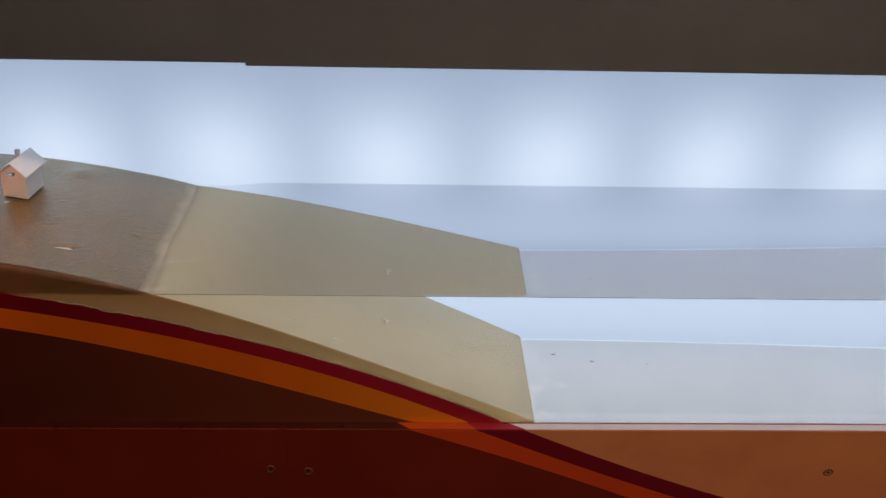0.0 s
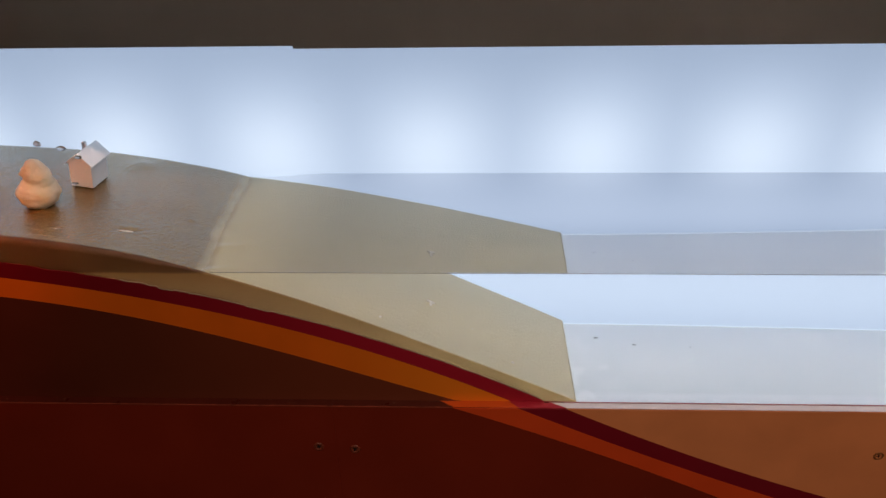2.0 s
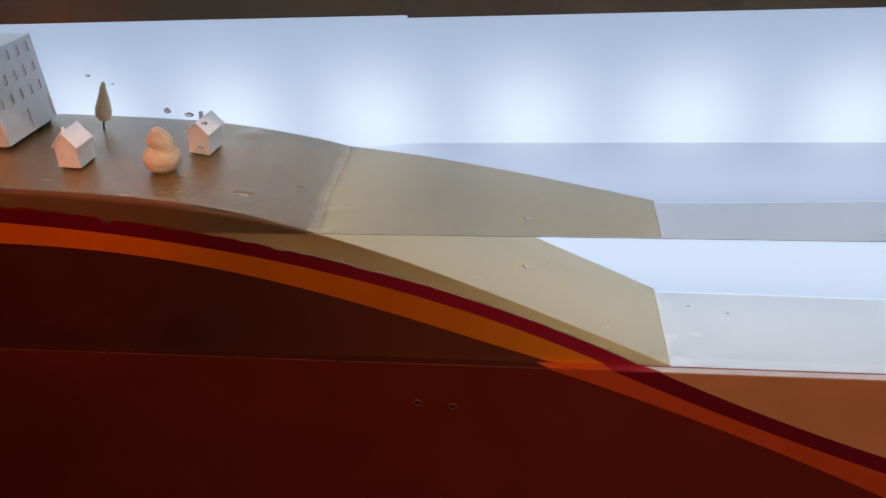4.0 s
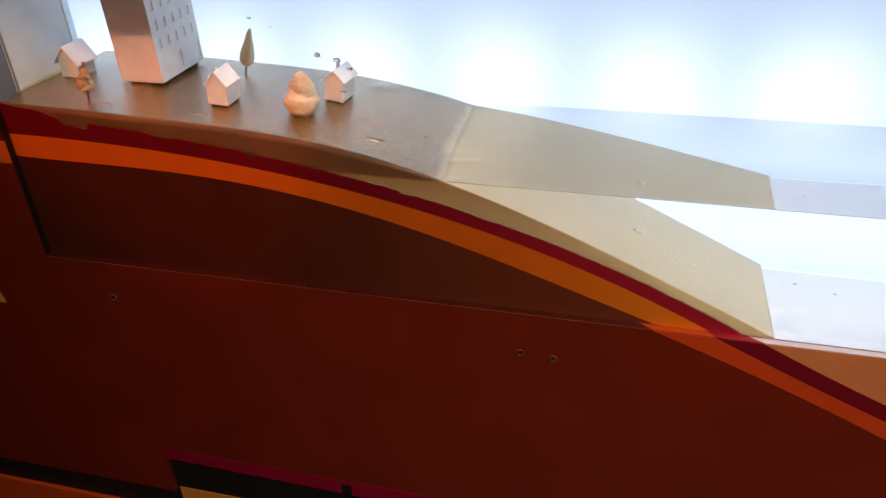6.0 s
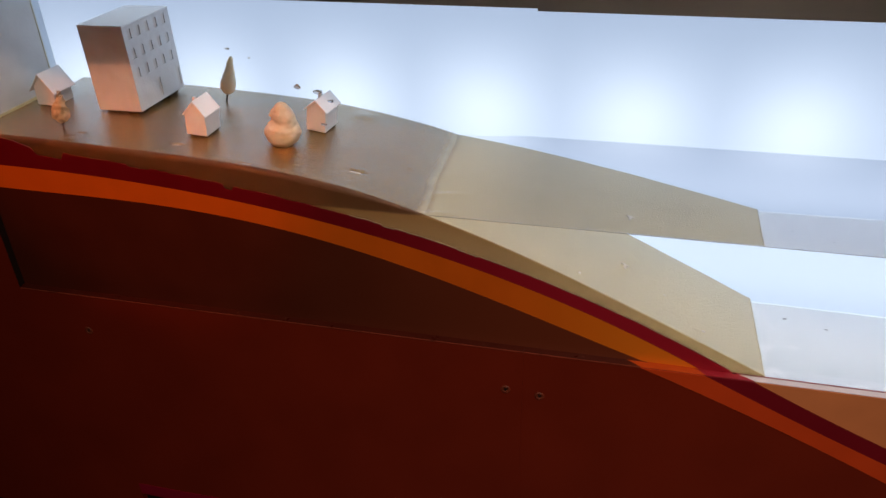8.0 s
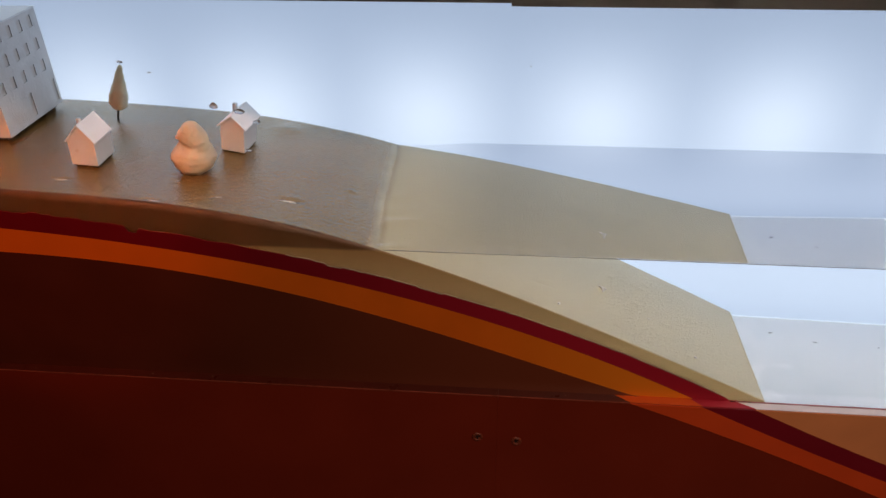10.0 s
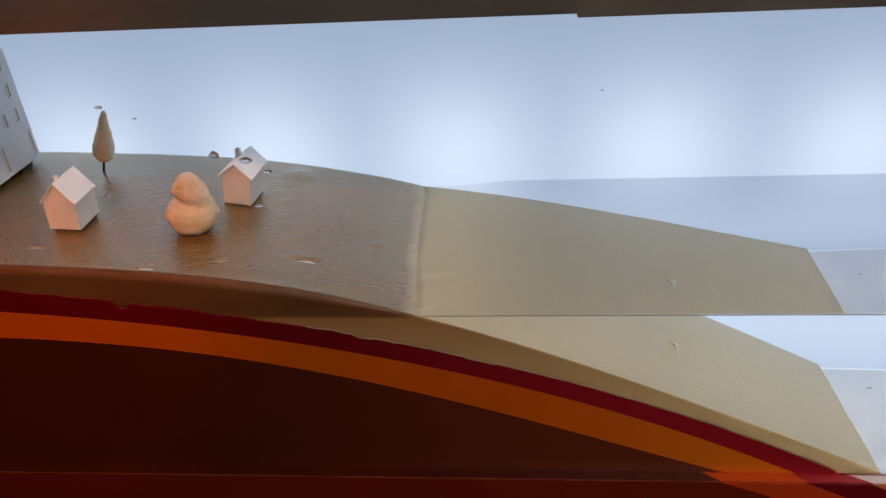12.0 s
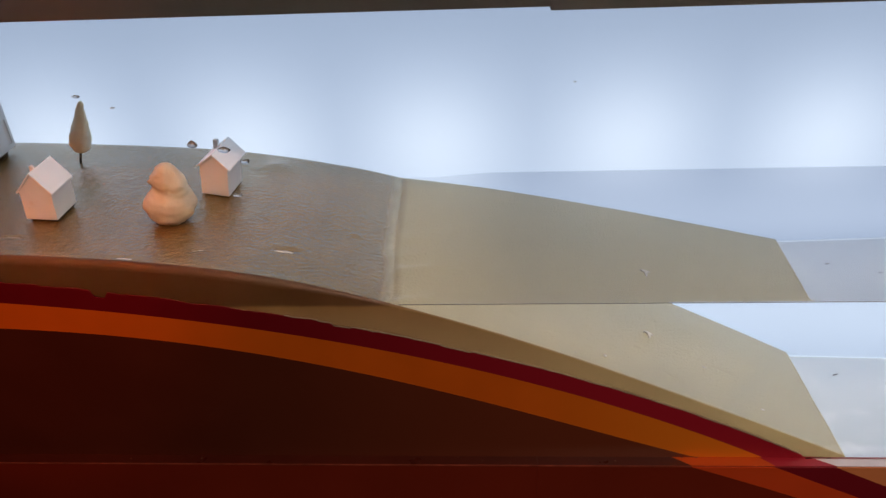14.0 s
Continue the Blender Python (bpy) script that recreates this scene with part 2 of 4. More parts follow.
def lime_patch(m, x0, x1, color):
    """A mottled white bloom of lime, thick at x0 and gone at x1."""
    nt = m.node_tree
    b = nt.nodes["Principled BSDF"]
    before = b.inputs["Base Color"].links[0].from_socket
    co = nt.nodes.new("ShaderNodeTexCoord")
    sep = nt.nodes.new("ShaderNodeSeparateXYZ")
    nt.links.new(co.outputs["Object"], sep.inputs[0])
    r = nt.nodes.new("ShaderNodeMapRange")
    r.inputs["From Min"].default_value, r.inputs["From Max"].default_value = x1, x0
    r.inputs["To Min"].default_value, r.inputs["To Max"].default_value = -0.55, 0.12
    nt.links.new(sep.outputs["X"], r.inputs["Value"])
    n = nt.nodes.new("ShaderNodeTexNoise")
    n.inputs["Scale"].default_value, n.inputs["Detail"].default_value = 55.0, 6.0
    nt.links.new(co.outputs["Object"], n.inputs["Vector"])
    add = nt.nodes.new("ShaderNodeMath")
    nt.links.new(n.outputs["Fac"], add.inputs[0])
    nt.links.new(r.outputs["Result"], add.inputs[1])
    edge = nt.nodes.new("ShaderNodeMapRange")
    edge.inputs["From Min"].default_value, edge.inputs["From Max"].default_value = 0.46, 0.62
    nt.links.new(add.outputs[0], edge.inputs["Value"])
    mix = nt.nodes.new("ShaderNodeMix")
    mix.data_type = "RGBA"
    mix.inputs["B"].default_value = (*color, 1)
    nt.links.new(edge.outputs["Result"], mix.inputs["Factor"])
    nt.links.new(before, mix.inputs["A"])
    nt.links.new(mix.outputs["Result"], b.inputs["Base Color"])


TOP = 1.3
WATER_Z = 0.1252
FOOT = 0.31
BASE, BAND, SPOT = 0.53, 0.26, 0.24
SPOT_Z, SPOT_W, SPOT_H = 0.155, 0.054, 0.058
M_PANEL = light_panel_material()
M_TERRAIN = material("ochre_gloss_paint", (0.155, 0.086, 0.023), 0.11, 0.10, 60, 0.85, 390, 0.95, None, 0.52, 0.45, 1000, 0.0010)
# hill's front face: a darker copy of the ochre, shade put into its colour
M_FRONT_SHADED = material("umber_shaded_front", (0.088, 0.037, 0.014), 0.45, 0.12, 40, 0.15, 200, 0.3)
M_TERRAIN.node_tree.nodes["Principled BSDF"].inputs["Specular Tint"].default_value = (1.0, 0.86, 0.54, 1)
M_TERRAIN.node_tree.nodes["Principled BSDF"].inputs["IOR"].default_value = 1.7
pale_under_water(M_TERRAIN, WATER_Z, (0.502, 0.478, 0.340), (0.478, 0.445, 0.316), 0.9, 0.0034, 0.0008)
# the front face's paler wet part stands in for light from above
pale_under_water(M_FRONT_SHADED, WATER_Z, (0.44, 0.39, 0.235), (0.21, 0.122, 0.052), 0.25)
M_TORN = material("pale_film_edge", (0.46, 0.34, 0.27), 0.5, 0.2, 300)
# the films brighten to the right: light there is put into their colour
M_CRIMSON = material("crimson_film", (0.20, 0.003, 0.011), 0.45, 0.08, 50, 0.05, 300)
film_light_fade(M_CRIMSON, (0.43, 0.012, 0.034), -0.42, -0.05)
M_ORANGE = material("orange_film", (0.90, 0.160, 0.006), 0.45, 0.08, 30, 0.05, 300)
film_light_fade(M_ORANGE, (0.97, 0.255, 0.014), -0.22, -0.03)
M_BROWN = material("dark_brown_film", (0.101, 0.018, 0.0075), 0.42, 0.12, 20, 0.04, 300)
film_light_fade(M_BROWN, (0.185, 0.038, 0.016), -0.5, -0.1)
M_BURGUNDY = material("burgundy_lacquer", (0.25, 0.007, 0.020), 0.4, 0.08, 30, 0.04, 300)
M_RUST_STRIPE = material("rust_orange_lacquer", (0.86, 0.088, 0.017), 0.4, 0.08, 30, 0.04, 300)
M_LEDGE_ORANGE = material("deep_orange_lacquer", (0.78, 0.105, 0.010), 0.4, 0.1, 30)
M_SEALANT = material("dull_red_sealant", (0.42, 0.13, 0.15), 0.5, 0.15, 200)
M_TAN = material("burnt_orange_film", (0.97, 0.335, 0.135), 0.45, 0.1, 20, 0.04, 300)
M_FASCIA = material("brown_lacquer", (0.250, 0.023, 0.008), 0.38, 0.12, 12, 0.04, 250)
M_PEACH = material("pale_orange_film", (0.95, 0.40, 0.075), 0.45, 0.08, 30)
M_PLINTH = material("red_orange_lacquer", (0.92, 0.12, 0.016), 0.4, 0.08, 30)
M_BORDER = material("magenta_crimson_lacquer", (0.36, 0.004, 0.040), 0.4, 0.1, 40)
# pink stands for the light panel's reflection on the ledge
M_PINK_SHEEN = material("pink_sheen_edge", (0.84, 0.75, 0.78), 0.3, 0.06, 60)
M_HIGHLIGHT = material("red_highlight_lip", (0.46, 0.085, 0.05), 0.3, 0.35, 120)
M_RED_EDGE = material("red_lacquer_edge", (0.105, 0.015, 0.008), 0.3, 0.15, 60)
M_TOP = light_material("lit_opal_top", (0.90, 0.95, 1.0), TOP)
M_UPPER = material("charcoal_board", (0.062, 0.060, 0.062), 0.6, 0.12, 15, 0.05, 400)
M_WHITE = material("white_painted_board", (0.74, 0.76, 0.77), 0.55, 0.05, 45, 0.15, 250, 0.4, (0.55, 0.57, 0.58))
specks(M_WHITE, 45, 0.05, (0.30, 0.27, 0.24), 0.5)
M_POST = material("pale_blue_post", (0.66, 0.75, 0.85), 0.5, 0.06, 40)
M_FLAKE = material("pale_paint_flake", (0.62, 0.60, 0.53), 0.5, 0.1, 400)
M_GREY = material("grey_metal_strip", (0.16, 0.18, 0.21), 0.4, 0.1, 60)
M_BED = material("white_tank_bed", (0.61, 0.705, 0.78), 0.14, 0.05, 35, 0.06, 120, 0.6, (0.55, 0.65, 0.73))
M_BED.node_tree.nodes["Principled BSDF"].inputs["IOR"].default_value = 2.3
lime_patch(M_BED, 0.02, 0.12, (0.66, 0.76, 0.83))
M_MODEL = material("white_card_model", (0.70, 0.715, 0.73), 0.55, 0.05, 110, 0.25, 420, 0.5, (0.58, 0.585, 0.59))
# roof card lighter and bluer than the walls, light put into its colour
M_ROOF_LIT = material("lit_card_roof", (0.87, 0.90, 0.93), 0.5, 0.04, 130, 0.25, 420, 0.5, (0.77, 0.79, 0.80))
M_RECESS = material("grey_window_recess", (0.66, 0.63, 0.61), 0.6, 0.1, 300)
specks(M_ROOF_LIT, 55, 0.07, (0.50, 0.44, 0.38), 0.55)
specks(M_MODEL, 70, 0.045, (0.30, 0.22, 0.17), 0.7)
M_FOAM = material("cream_foam_foliage", (0.61, 0.55, 0.42), 0.5, 0.12, 90, 0.5, 300, 0.35, (0.46, 0.34, 0.22), 0.08)
M_CONIFER = material("straw_fibre_foliage", (0.86, 0.80, 0.61), 0.75, 0.1, 300, 0.7, 900)
M_RUST = material("tan_fibre_foliage", (0.62, 0.43, 0.25), 0.75, 0.2, 300, 0.9, 900)
for leafy in (M_FOAM, M_CONIFER, M_RUST):
    foam = leafy.node_tree.nodes["Principled BSDF"]
    foam.inputs["Subsurface Weight"].default_value = 0.35
    foam.inputs["Subsurface Radius"].default_value = (1.0, 0.85, 0.62)
    foam.inputs["Subsurface Scale"].default_value = 0.006
M_TRUNK = material("dark_twig", (0.09, 0.06, 0.04), 0.7, 0.2, 500)
M_CHIP = clear("brown_paint_fleck", 1.4, (0.94, 0.90, 0.88))
M_CHIP_PALE = clear("pale_paint_fleck", 1.3, (0.97, 0.97, 0.97))
for chip, cr, ct in ((M_CHIP, 0.28, 0.70), (M_CHIP_PALE, 0.12, 0.85)):
    chip.node_tree.nodes["Principled BSDF"].inputs["Roughness"].default_value = cr
    chip.node_tree.nodes["Principled BSDF"].inputs["Transmission Weight"].default_value = ct
# pale colour for the glints on the dry hill's dents
M_GLINT = material("pale_glint_paint", (0.50, 0.45, 0.38), 0.15, 0.15, 500, 0.6, 900, 0.8, None, 0.6)
M_DUST = material("reddish_dust", (0.30, 0.13, 0.10), 0.8, 0.3, 900)
M_GRIT = material("dark_grit", (0.34, 0.35, 0.38), 0.6, 0.3, 800)
M_YELLOWED = material("yellowed_paint_edge", (0.66, 0.60, 0.36), 0.55, 0.15, 200)
M_SCREW = material("rusty_brass_screw", (0.46, 0.17, 0.05), 0.45, 0.3, 700, 0.4, 1500)
M_SCREW_DULL = material("painted_over_screw", (0.30, 0.055, 0.026), 0.5, 0.3, 700, 0.4, 1500)
M_HOLE = material("screw_slot_dark", (0.02, 0.008, 0.005), 0.7, 0.1, 300)
M_BLACK = material("black_underside", (0.012, 0.01, 0.01), 0.6, 0.1, 30)
M_SHADED_EDGE = material("shaded_edge_strip", (0.028, 0.011, 0.008), 0.6, 0.2, 60)
M_WALL = material("gallery_wall_paint", (0.10, 0.075, 0.065), 0.8, 0.08, 6, 0.05, 90)
M_FLOOR = material("gallery_floor", (0.07, 0.055, 0.05), 0.6, 0.15, 8, 0.05, 90)
M_WATER = clear("water", 1.33, (0.985, 0.995, 1.0))
M_WATER_TOP = clear("tinted_water_surface", 1.33, (0.585, 0.60, 0.66))
M_SEAM = light_material("glowing_panel_edge", (0.80, 0.93, 1.1), 0.95)
M_DARK_LINE = material("dark_reflection_line", (0.11, 0.10, 0.09), 0.5, 0.2, 200)
# the water surface's tint gets lighter towards the shore
top_nodes = M_WATER_TOP.node_tree
top_place = top_nodes.nodes.new("ShaderNodeTexCoord")
top_axes = top_nodes.nodes.new("ShaderNodeSeparateXYZ")
top_range = top_nodes.nodes.new("ShaderNodeMapRange")
top_range.interpolation_type = "SMOOTHSTEP"
top_range.inputs["From Min"].default_value, top_range.inputs["From Max"].default_value = -0.270, -0.170
top_mix = top_nodes.nodes.new("ShaderNodeMix")
top_mix.data_type = "RGBA"
top_mix.inputs["A"].default_value, top_mix.inputs["B"].default_value = (0.83, 0.835, 0.845, 1), (0.50, 0.52, 0.585, 1)
top_nodes.links.new(top_place.outputs["Object"], top_axes.inputs[0])
top_nodes.links.new(top_axes.outputs["X"], top_range.inputs["Value"])
top_nodes.links.new(top_range.outputs["Result"], top_mix.inputs["Factor"])
top_nodes.links.new(top_mix.outputs["Result"], top_nodes.nodes["Principled BSDF"].inputs["Base Color"])
M_GLASS = clear("low_reflection_glass", 1.27)

# ---- mesh helpers ----


def mesh_of(name, bm, mat, smooth=False):
    me = bpy.data.meshes.new(name)
    bmesh.ops.recalc_face_normals(bm, faces=bm.faces)
    bm.to_mesh(me)
    bm.free()
    if smooth:
        for p in me.polygons:
            p.use_smooth = True
    for one in (mat if isinstance(mat, (list, tuple)) else (mat,)):
        me.materials.append(one)
    return me


def part(name, bm, mat, parent=None, label="", smooth=False):
    ob = new(name, mesh_of(name, bm, mat, smooth))
    if parent is not None:
        ob.parent = parent
    return tagged(ob, label)


def box(bm, x0, x1, y0, y1, z0, z1, bevel=0.0, segments=2):
    r = bmesh.ops.create_cube(bm, size=1.0)
    bmesh.ops.scale(bm, vec=(x1 - x0, y1 - y0, z1 - z0), verts=r["verts"])
    bmesh.ops.translate(bm, vec=((x0 + x1) / 2, (y0 + y1) / 2, (z0 + z1) / 2), verts=r["verts"])
    if bevel:
        edges = list({e for v in r["verts"] for e in v.link_edges})
        bmesh.ops.bevel(bm, geom=edges, offset=bevel, segments=segments, affect="EDGES", profile=0.6)
    return bm


def prism(bm, outline, y0, y1):
    """A plate with that outline in x and z, from y0 to y1."""
    a = [bm.verts.new((x, y0, z)) for x, z in outline]
    b = [bm.verts.new((x, y1, z)) for x, z in outline]
    bm.faces.new(a)
    bm.faces.new(b[::-1])
    n = len(a)
    for i in range(n):
        bm.faces.new((a[i], b[i], b[(i + 1) % n], a[(i + 1) % n]))
    return bm


def strip(bm, top, low, x0, x1, y0, y1, n=200, floor_z=None, ceil_z=None):
    """A thin plate between two curves of x."""
    rows = []
    for i in range(n + 1):
        x = x0 + (x1 - x0) * i / n
        t, l = top(x), low(x)
        if floor_z is not None:
            t, l = max(t, floor_z), max(l, floor_z)
        if ceil_z is not None:
            t, l = min(t, ceil_z), min(l, ceil_z)
        if t - l < 0.00012:
            l = t - 0.00012
        rows.append([bm.verts.new(p) for p in ((x, y0, t), (x, y0, l), (x, y1, l), (x, y1, t))])
    for a, b in zip(rows, rows[1:]):
        for k in range(4):
            bm.faces.new((a[k], b[k], b[(k + 1) % 4], a[(k + 1) % 4]))
    bm.faces.new(rows[0])
    bm.faces.new(rows[-1][::-1])
    return bm


def smooth01(v):
    v = min(max(v, 0.0), 1.0)
    return v * v * (3 - 2 * v)


def poly(*c):
    def f(x):
        v = 0.0
        for k in c:
            v = v * x + k
        return v
    return f


def straightened(f, x1):
    """The curve f, going on straight past x1."""
    slope = (f(x1) - f(x1 - 0.01)) / 0.01
    return lambda x: f(x) if x < x1 else f(x1) + slope * (x - x1)


def lathe(bm, profile, n=20, wobble=0.0, seed=0.0, freq=3.0, cx=0.0, cy=0.0):
    """A turned body, of (radius, height) pairs, with an uneven skin."""
    rings = []
    for r, z in profile:
        ring = []
        for k in range(n):
            a = 2 * math.pi * k / n
            d = Vector((math.cos(a), math.sin(a), 0))
            rr = r * (1 + wobble * noise.noise(Vector((d.x * freq + seed, d.y * freq, z * freq * 60))))
            ring.append(bm.verts.new((cx + d.x * rr, cy + d.y * rr, z)))
        rings.append(ring)
    for a, b in zip(rings, rings[1:]):
        for k in range(n):
            bm.faces.new((a[k], a[(k + 1) % n], b[(k + 1) % n], b[k]))
    bm.faces.new(rings[0][::-1])
    bm.faces.new(rings[-1])
    return bm


def thing(name, m, label, category, group=""):
    ob = new(name)
    ob.empty_display_size = 0.01
    ob.matrix_world = m
    return tagged(ob, label, category, group)


# ---- the room behind the camera ----
def room():
    for name, lab, mat, b in (
            ("floor", "dark gallery floor before the display case", M_FLOOR, (-2.6, 2.6, -3.6, 0.62, -1.03, -0.98)),
            ("ceiling", "dark gallery ceiling over the display case", M_WALL, (-2.6, 2.6, -3.6, 0.62, 2.0, 2.05)),
            ("wall_south", "dark painted gallery wall", M_WALL, (-2.6, 2.6, -3.65, -3.6, -0.98, 2.0)),
            ("wall_west", "dark painted gallery wall", M_WALL, (-2.65, -2.6, -3.6, 0.62, -0.98, 2.0)),
            ("wall_east", "dark painted gallery wall", M_WALL, (2.6, 2.65, -3.6, 0.62, -0.98, 2.0)),
            ("wall_north", "dark painted gallery wall behind the case", M_WALL, (-2.6, 2.6, 0.62, 0.67, -0.98, 2.0))):
        ob = part(name, box(bmesh.new(), *b), mat)
        tagged(ob, lab, name.split("_")[0], kind="structure")


room()

# ---- the case: fascia, upper board, light panel, side ----
JOINT = -0.178
FRONT = -0.0082


def span(a, b, step):
    n = max(1, round((b - a) / step))
    return [a + (b - a) * k / n for k in range(n)]


SHORE = -0.270
# ridges of the thin film at the shore: y, height, half width
RIDGES = ((0.004, 0.0012, 0.0042), (0.040, 0.0015, 0.0055), (0.058, 0.0004, 0.0050), (0.082, 0.0006, 0.0060))


def water_z(x, y):
    """The water's surface: it climbs the glass and the light panel, and is wrinkled by the shore."""
    d = x - SHORE
    z = WATER_Z + 0.0003 * math.exp(-(y - 0.0026) / 0.0012) + 0.0034 * math.exp(-max(0.1797 - y, 0) / 0.0036) * smooth01((d - 0.01) / 0.06)
    along = smooth01((d + 0.004) / 0.008) * (1 - smooth01((d - 0.004) / 0.040))
    for cy, h, w in RIDGES:
        z += h * along * math.exp(-((y - cy - d * 0.18 - 0.002 * noise.noise(Vector((x * 60, cy * 90, 2)))) / w) ** 2)
    return z


def water_body():
    xs = [-0.40, *span(-0.32, -0.20, 0.0016), *span(-0.20, 0.05, 0.02), *span(0.05, 1.879, 0.18), 1.879]
    ys = [*span(0.0026, 0.0092, 0.0006), *span(0.0092, 0.158, 0.0024), *span(0.158, 0.182, 0.0008), 0.190]
    bm = bmesh.new()
    top = [[bm.verts.new((x, y, water_z(x, y))) for y in ys] for x in xs]
    for i in range(len(xs) - 1):
        for j in range(len(ys) - 1):
            f = bm.faces.new((top[i][j], top[i + 1][j], top[i + 1][j + 1], top[i][j + 1]))
            f.material_index, f.smooth = 1, True
    ring = [c[0] for c in top] + top[-1][1:] + [c[-1] for c in top[-2::-1]] + top[0][-2:0:-1]
    low = [bm.verts.new((v.co.x, v.co.y, -0.02)) for v in ring]
    n = len(ring)
    for k in range(n):
        bm.faces.new((ring[k], low[k], low[(k + 1) % n], ring[(k + 1) % n]))
        bm.edges.get((ring[k], ring[(k + 1) % n])).smooth = False
    bm.faces.new(low[::-1])
    return part("water", bm, (M_WATER, M_WATER_TOP))


def case():
    f1 = part("fascia_panel", prism(bmesh.new(), [(-1.6, -0.354), (-0.637, -0.354), (-0.637, -0.2925), (JOINT - 0.00004, -0.303),
                                                  (JOINT - 0.00004, 0), (-0.7065, 0), (-0.7065, 0.62), (-1.6, 0.62)], FRONT, 0.0), M_FASCIA)
    tagged(f1, "dark brown lacquered front panel framing the lit recess", "front panel", kind="structure")
    f2 = part("fascia_panel", prism(bmesh.new(), [(JOINT + 0.00004, -0.303), (1.9, -0.350), (1.9, 0), (JOINT + 0.00004, 0)],
                                    FRONT, 0.0), M_FASCIA)
    tagged(f2, "dark brown lacquered front panel under the water tank", "front panel", kind="structure")
    ct, cb, ob = (straightened(poly(*c), 0.24) for c in ((0.3442, -0.5145, 0.0089), (0.2081, -0.4768, -0.0105), (-0.2531, -0.4097, -0.0300)))
    # stripes painted on the lacquer, carried on across its upper edge
    part("painted_stripe", strip(bmesh.new(), ct, cb, -0.0215, 0.55, FRONT - 0.0006, FRONT + 0.0005, 120, None, -0.0002), M_BURGUNDY, f2, "crimson painted stripe")
    part("painted_stripe", strip(bmesh.new(), cb, ob, -0.0760, 0.55, FRONT - 0.0006, FRONT + 0.0005, 120, None, -0.0003), M_RUST_STRIPE, f2, "orange painted stripe")
    part("painted_field", strip(bmesh.new(), lambda x: -0.0001, ct, 0.0181, 1.9, FRONT - 0.0005, FRONT + 0.0005, 160), M_TAN, f2, "burnt orange painted field")
    for mat, back0, back1, fore0, fore1, owner, lab in (
            (M_RED_EDGE, -0.706, JOINT - 0.00004, -0.706, JOINT - 0.00004, f1, "worn red-brown top edge"),
            (M_RED_EDGE, JOINT + 0.00004, -0.0882, JOINT + 0.00004, -0.0762, f2, "worn red-brown top edge"),
            (M_LEDGE_ORANGE, -0.0880, -0.0302, -0.0760, -0.0217, f2, "orange top edge"),
            (M_CRIMSON, -0.0300, 0.0030, -0.0215, 0.0180, f2, "crimson top edge"),
            (M_PINK_SHEEN, 0.0032, 1.9, 0.0182, 1.9, f2, "top edge coloured pale pink for reflected panel light")):
        bm = bmesh.new()
        lowv = [bm.verts.new((x, y, -0.002)) for x, y in ((fore0, FRONT + 0.0002), (fore1, FRONT + 0.0002), (back1, -0.0002), (back0, -0.0002))]
        topv = [bm.verts.new((v.co.x, v.co.y, 0.0005)) for v in lowv]
        bm.faces.new(lowv[::-1])
        bm.faces.new(topv)
        for k in range(4):
            bm.faces.new((lowv[k], lowv[(k + 1) % 4], topv[(k + 1) % 4], topv[k]))
        part("top_edge", bm, mat, owner, lab)
    # thin lips whose lighter red stands for the highlight on the ledge
    part("highlight_lip", box(bmesh.new(), -0.706, JOINT - 0.0002, FRONT - 0.0006, FRONT + 0.0001, -0.0006, 0.0005, 0.0002), M_HIGHLIGHT, f1, "red lip coloured as the highlight along the top edge")
    part("highlight_lip", box(bmesh.new(), JOINT + 0.0002, -0.0765, FRONT - 0.0006, FRONT + 0.0001, -0.0006, 0.0005, 0.0002), M_HIGHLIGHT, f2, "red lip coloured as the highlight along the top edge")
    part("sealant_line", box(bmesh.new(), 0.0045, 1.88, -0.0016, -0.0003, 0.0004, 0.0009, 0.0002), M_SEALANT, f2, "dull red sealant line along the glass")
    for x, y, a in ((0.0020, -0.0012, 0.0040), (0.0085, -0.0010, 0.0075), (0.0150, -0.0012, 0.0030)):
        part("crumb", box(bmesh.new(), x - a / 2, x + a / 2, y - 0.0004, y + 0.0004, 0.0003, 0.0009, 0.0002), M_HOLE, f2, "dark crumb of dried sealant")
    part("painted_stripe", strip(bmesh.new(), poly(0.0, 0.1613), poly(0.0, 0.134), -1.6, -0.7063, FRONT - 0.0006, FRONT + 0.0005, 4), M_CRIMSON, f1, "crimson painted stripe")
    part("painted_stripe", strip(bmesh.new(), poly(0.0, 0.1338), poly(0.0, 0.1096), -1.6, -0.7063, FRONT - 0.0006, FRONT + 0.0005, 4), M_ORANGE, f1, "orange painted stripe")
    part("painted_patch", prism(bmesh.new(), [(-0.9, -0.075), (-0.786, -0.073), (-0.794, -0.036), (-0.9, -0.032)], FRONT - 0.0006, FRONT + 0.0005), M_PEACH, f1, "pale orange painted patch")
    # what shows under the lower edge
    low = part("kick_board", box(bmesh.new(), -1.6, 1.9, -0.002, 0.04, -0.98, -0.272), M_BLACK)
    tagged(low, "black board set back under the front panel", "board", kind="structure")
    for x0, x1, owner in ((-0.6368, JOINT - 0.0002, f1), (JOINT + 0.0002, 1.9, f2)):
        part("painted_stripe", strip(bmesh.new(), poly(0.0, -0.2750), poly(-0.0255, -0.3072), x0, x1, FRONT - 0.0006, FRONT + 0.0005, 20), M_BORDER, owner,
             "crimson painted border along the lower edge")
    part("joint_strip", box(bmesh.new(), -0.401, -0.3885, FRONT - 0.0011, FRONT - 0.0007, -0.300, -0.2805, 0.0002), M_BLACK, f1, "black strip over the joint in the border")
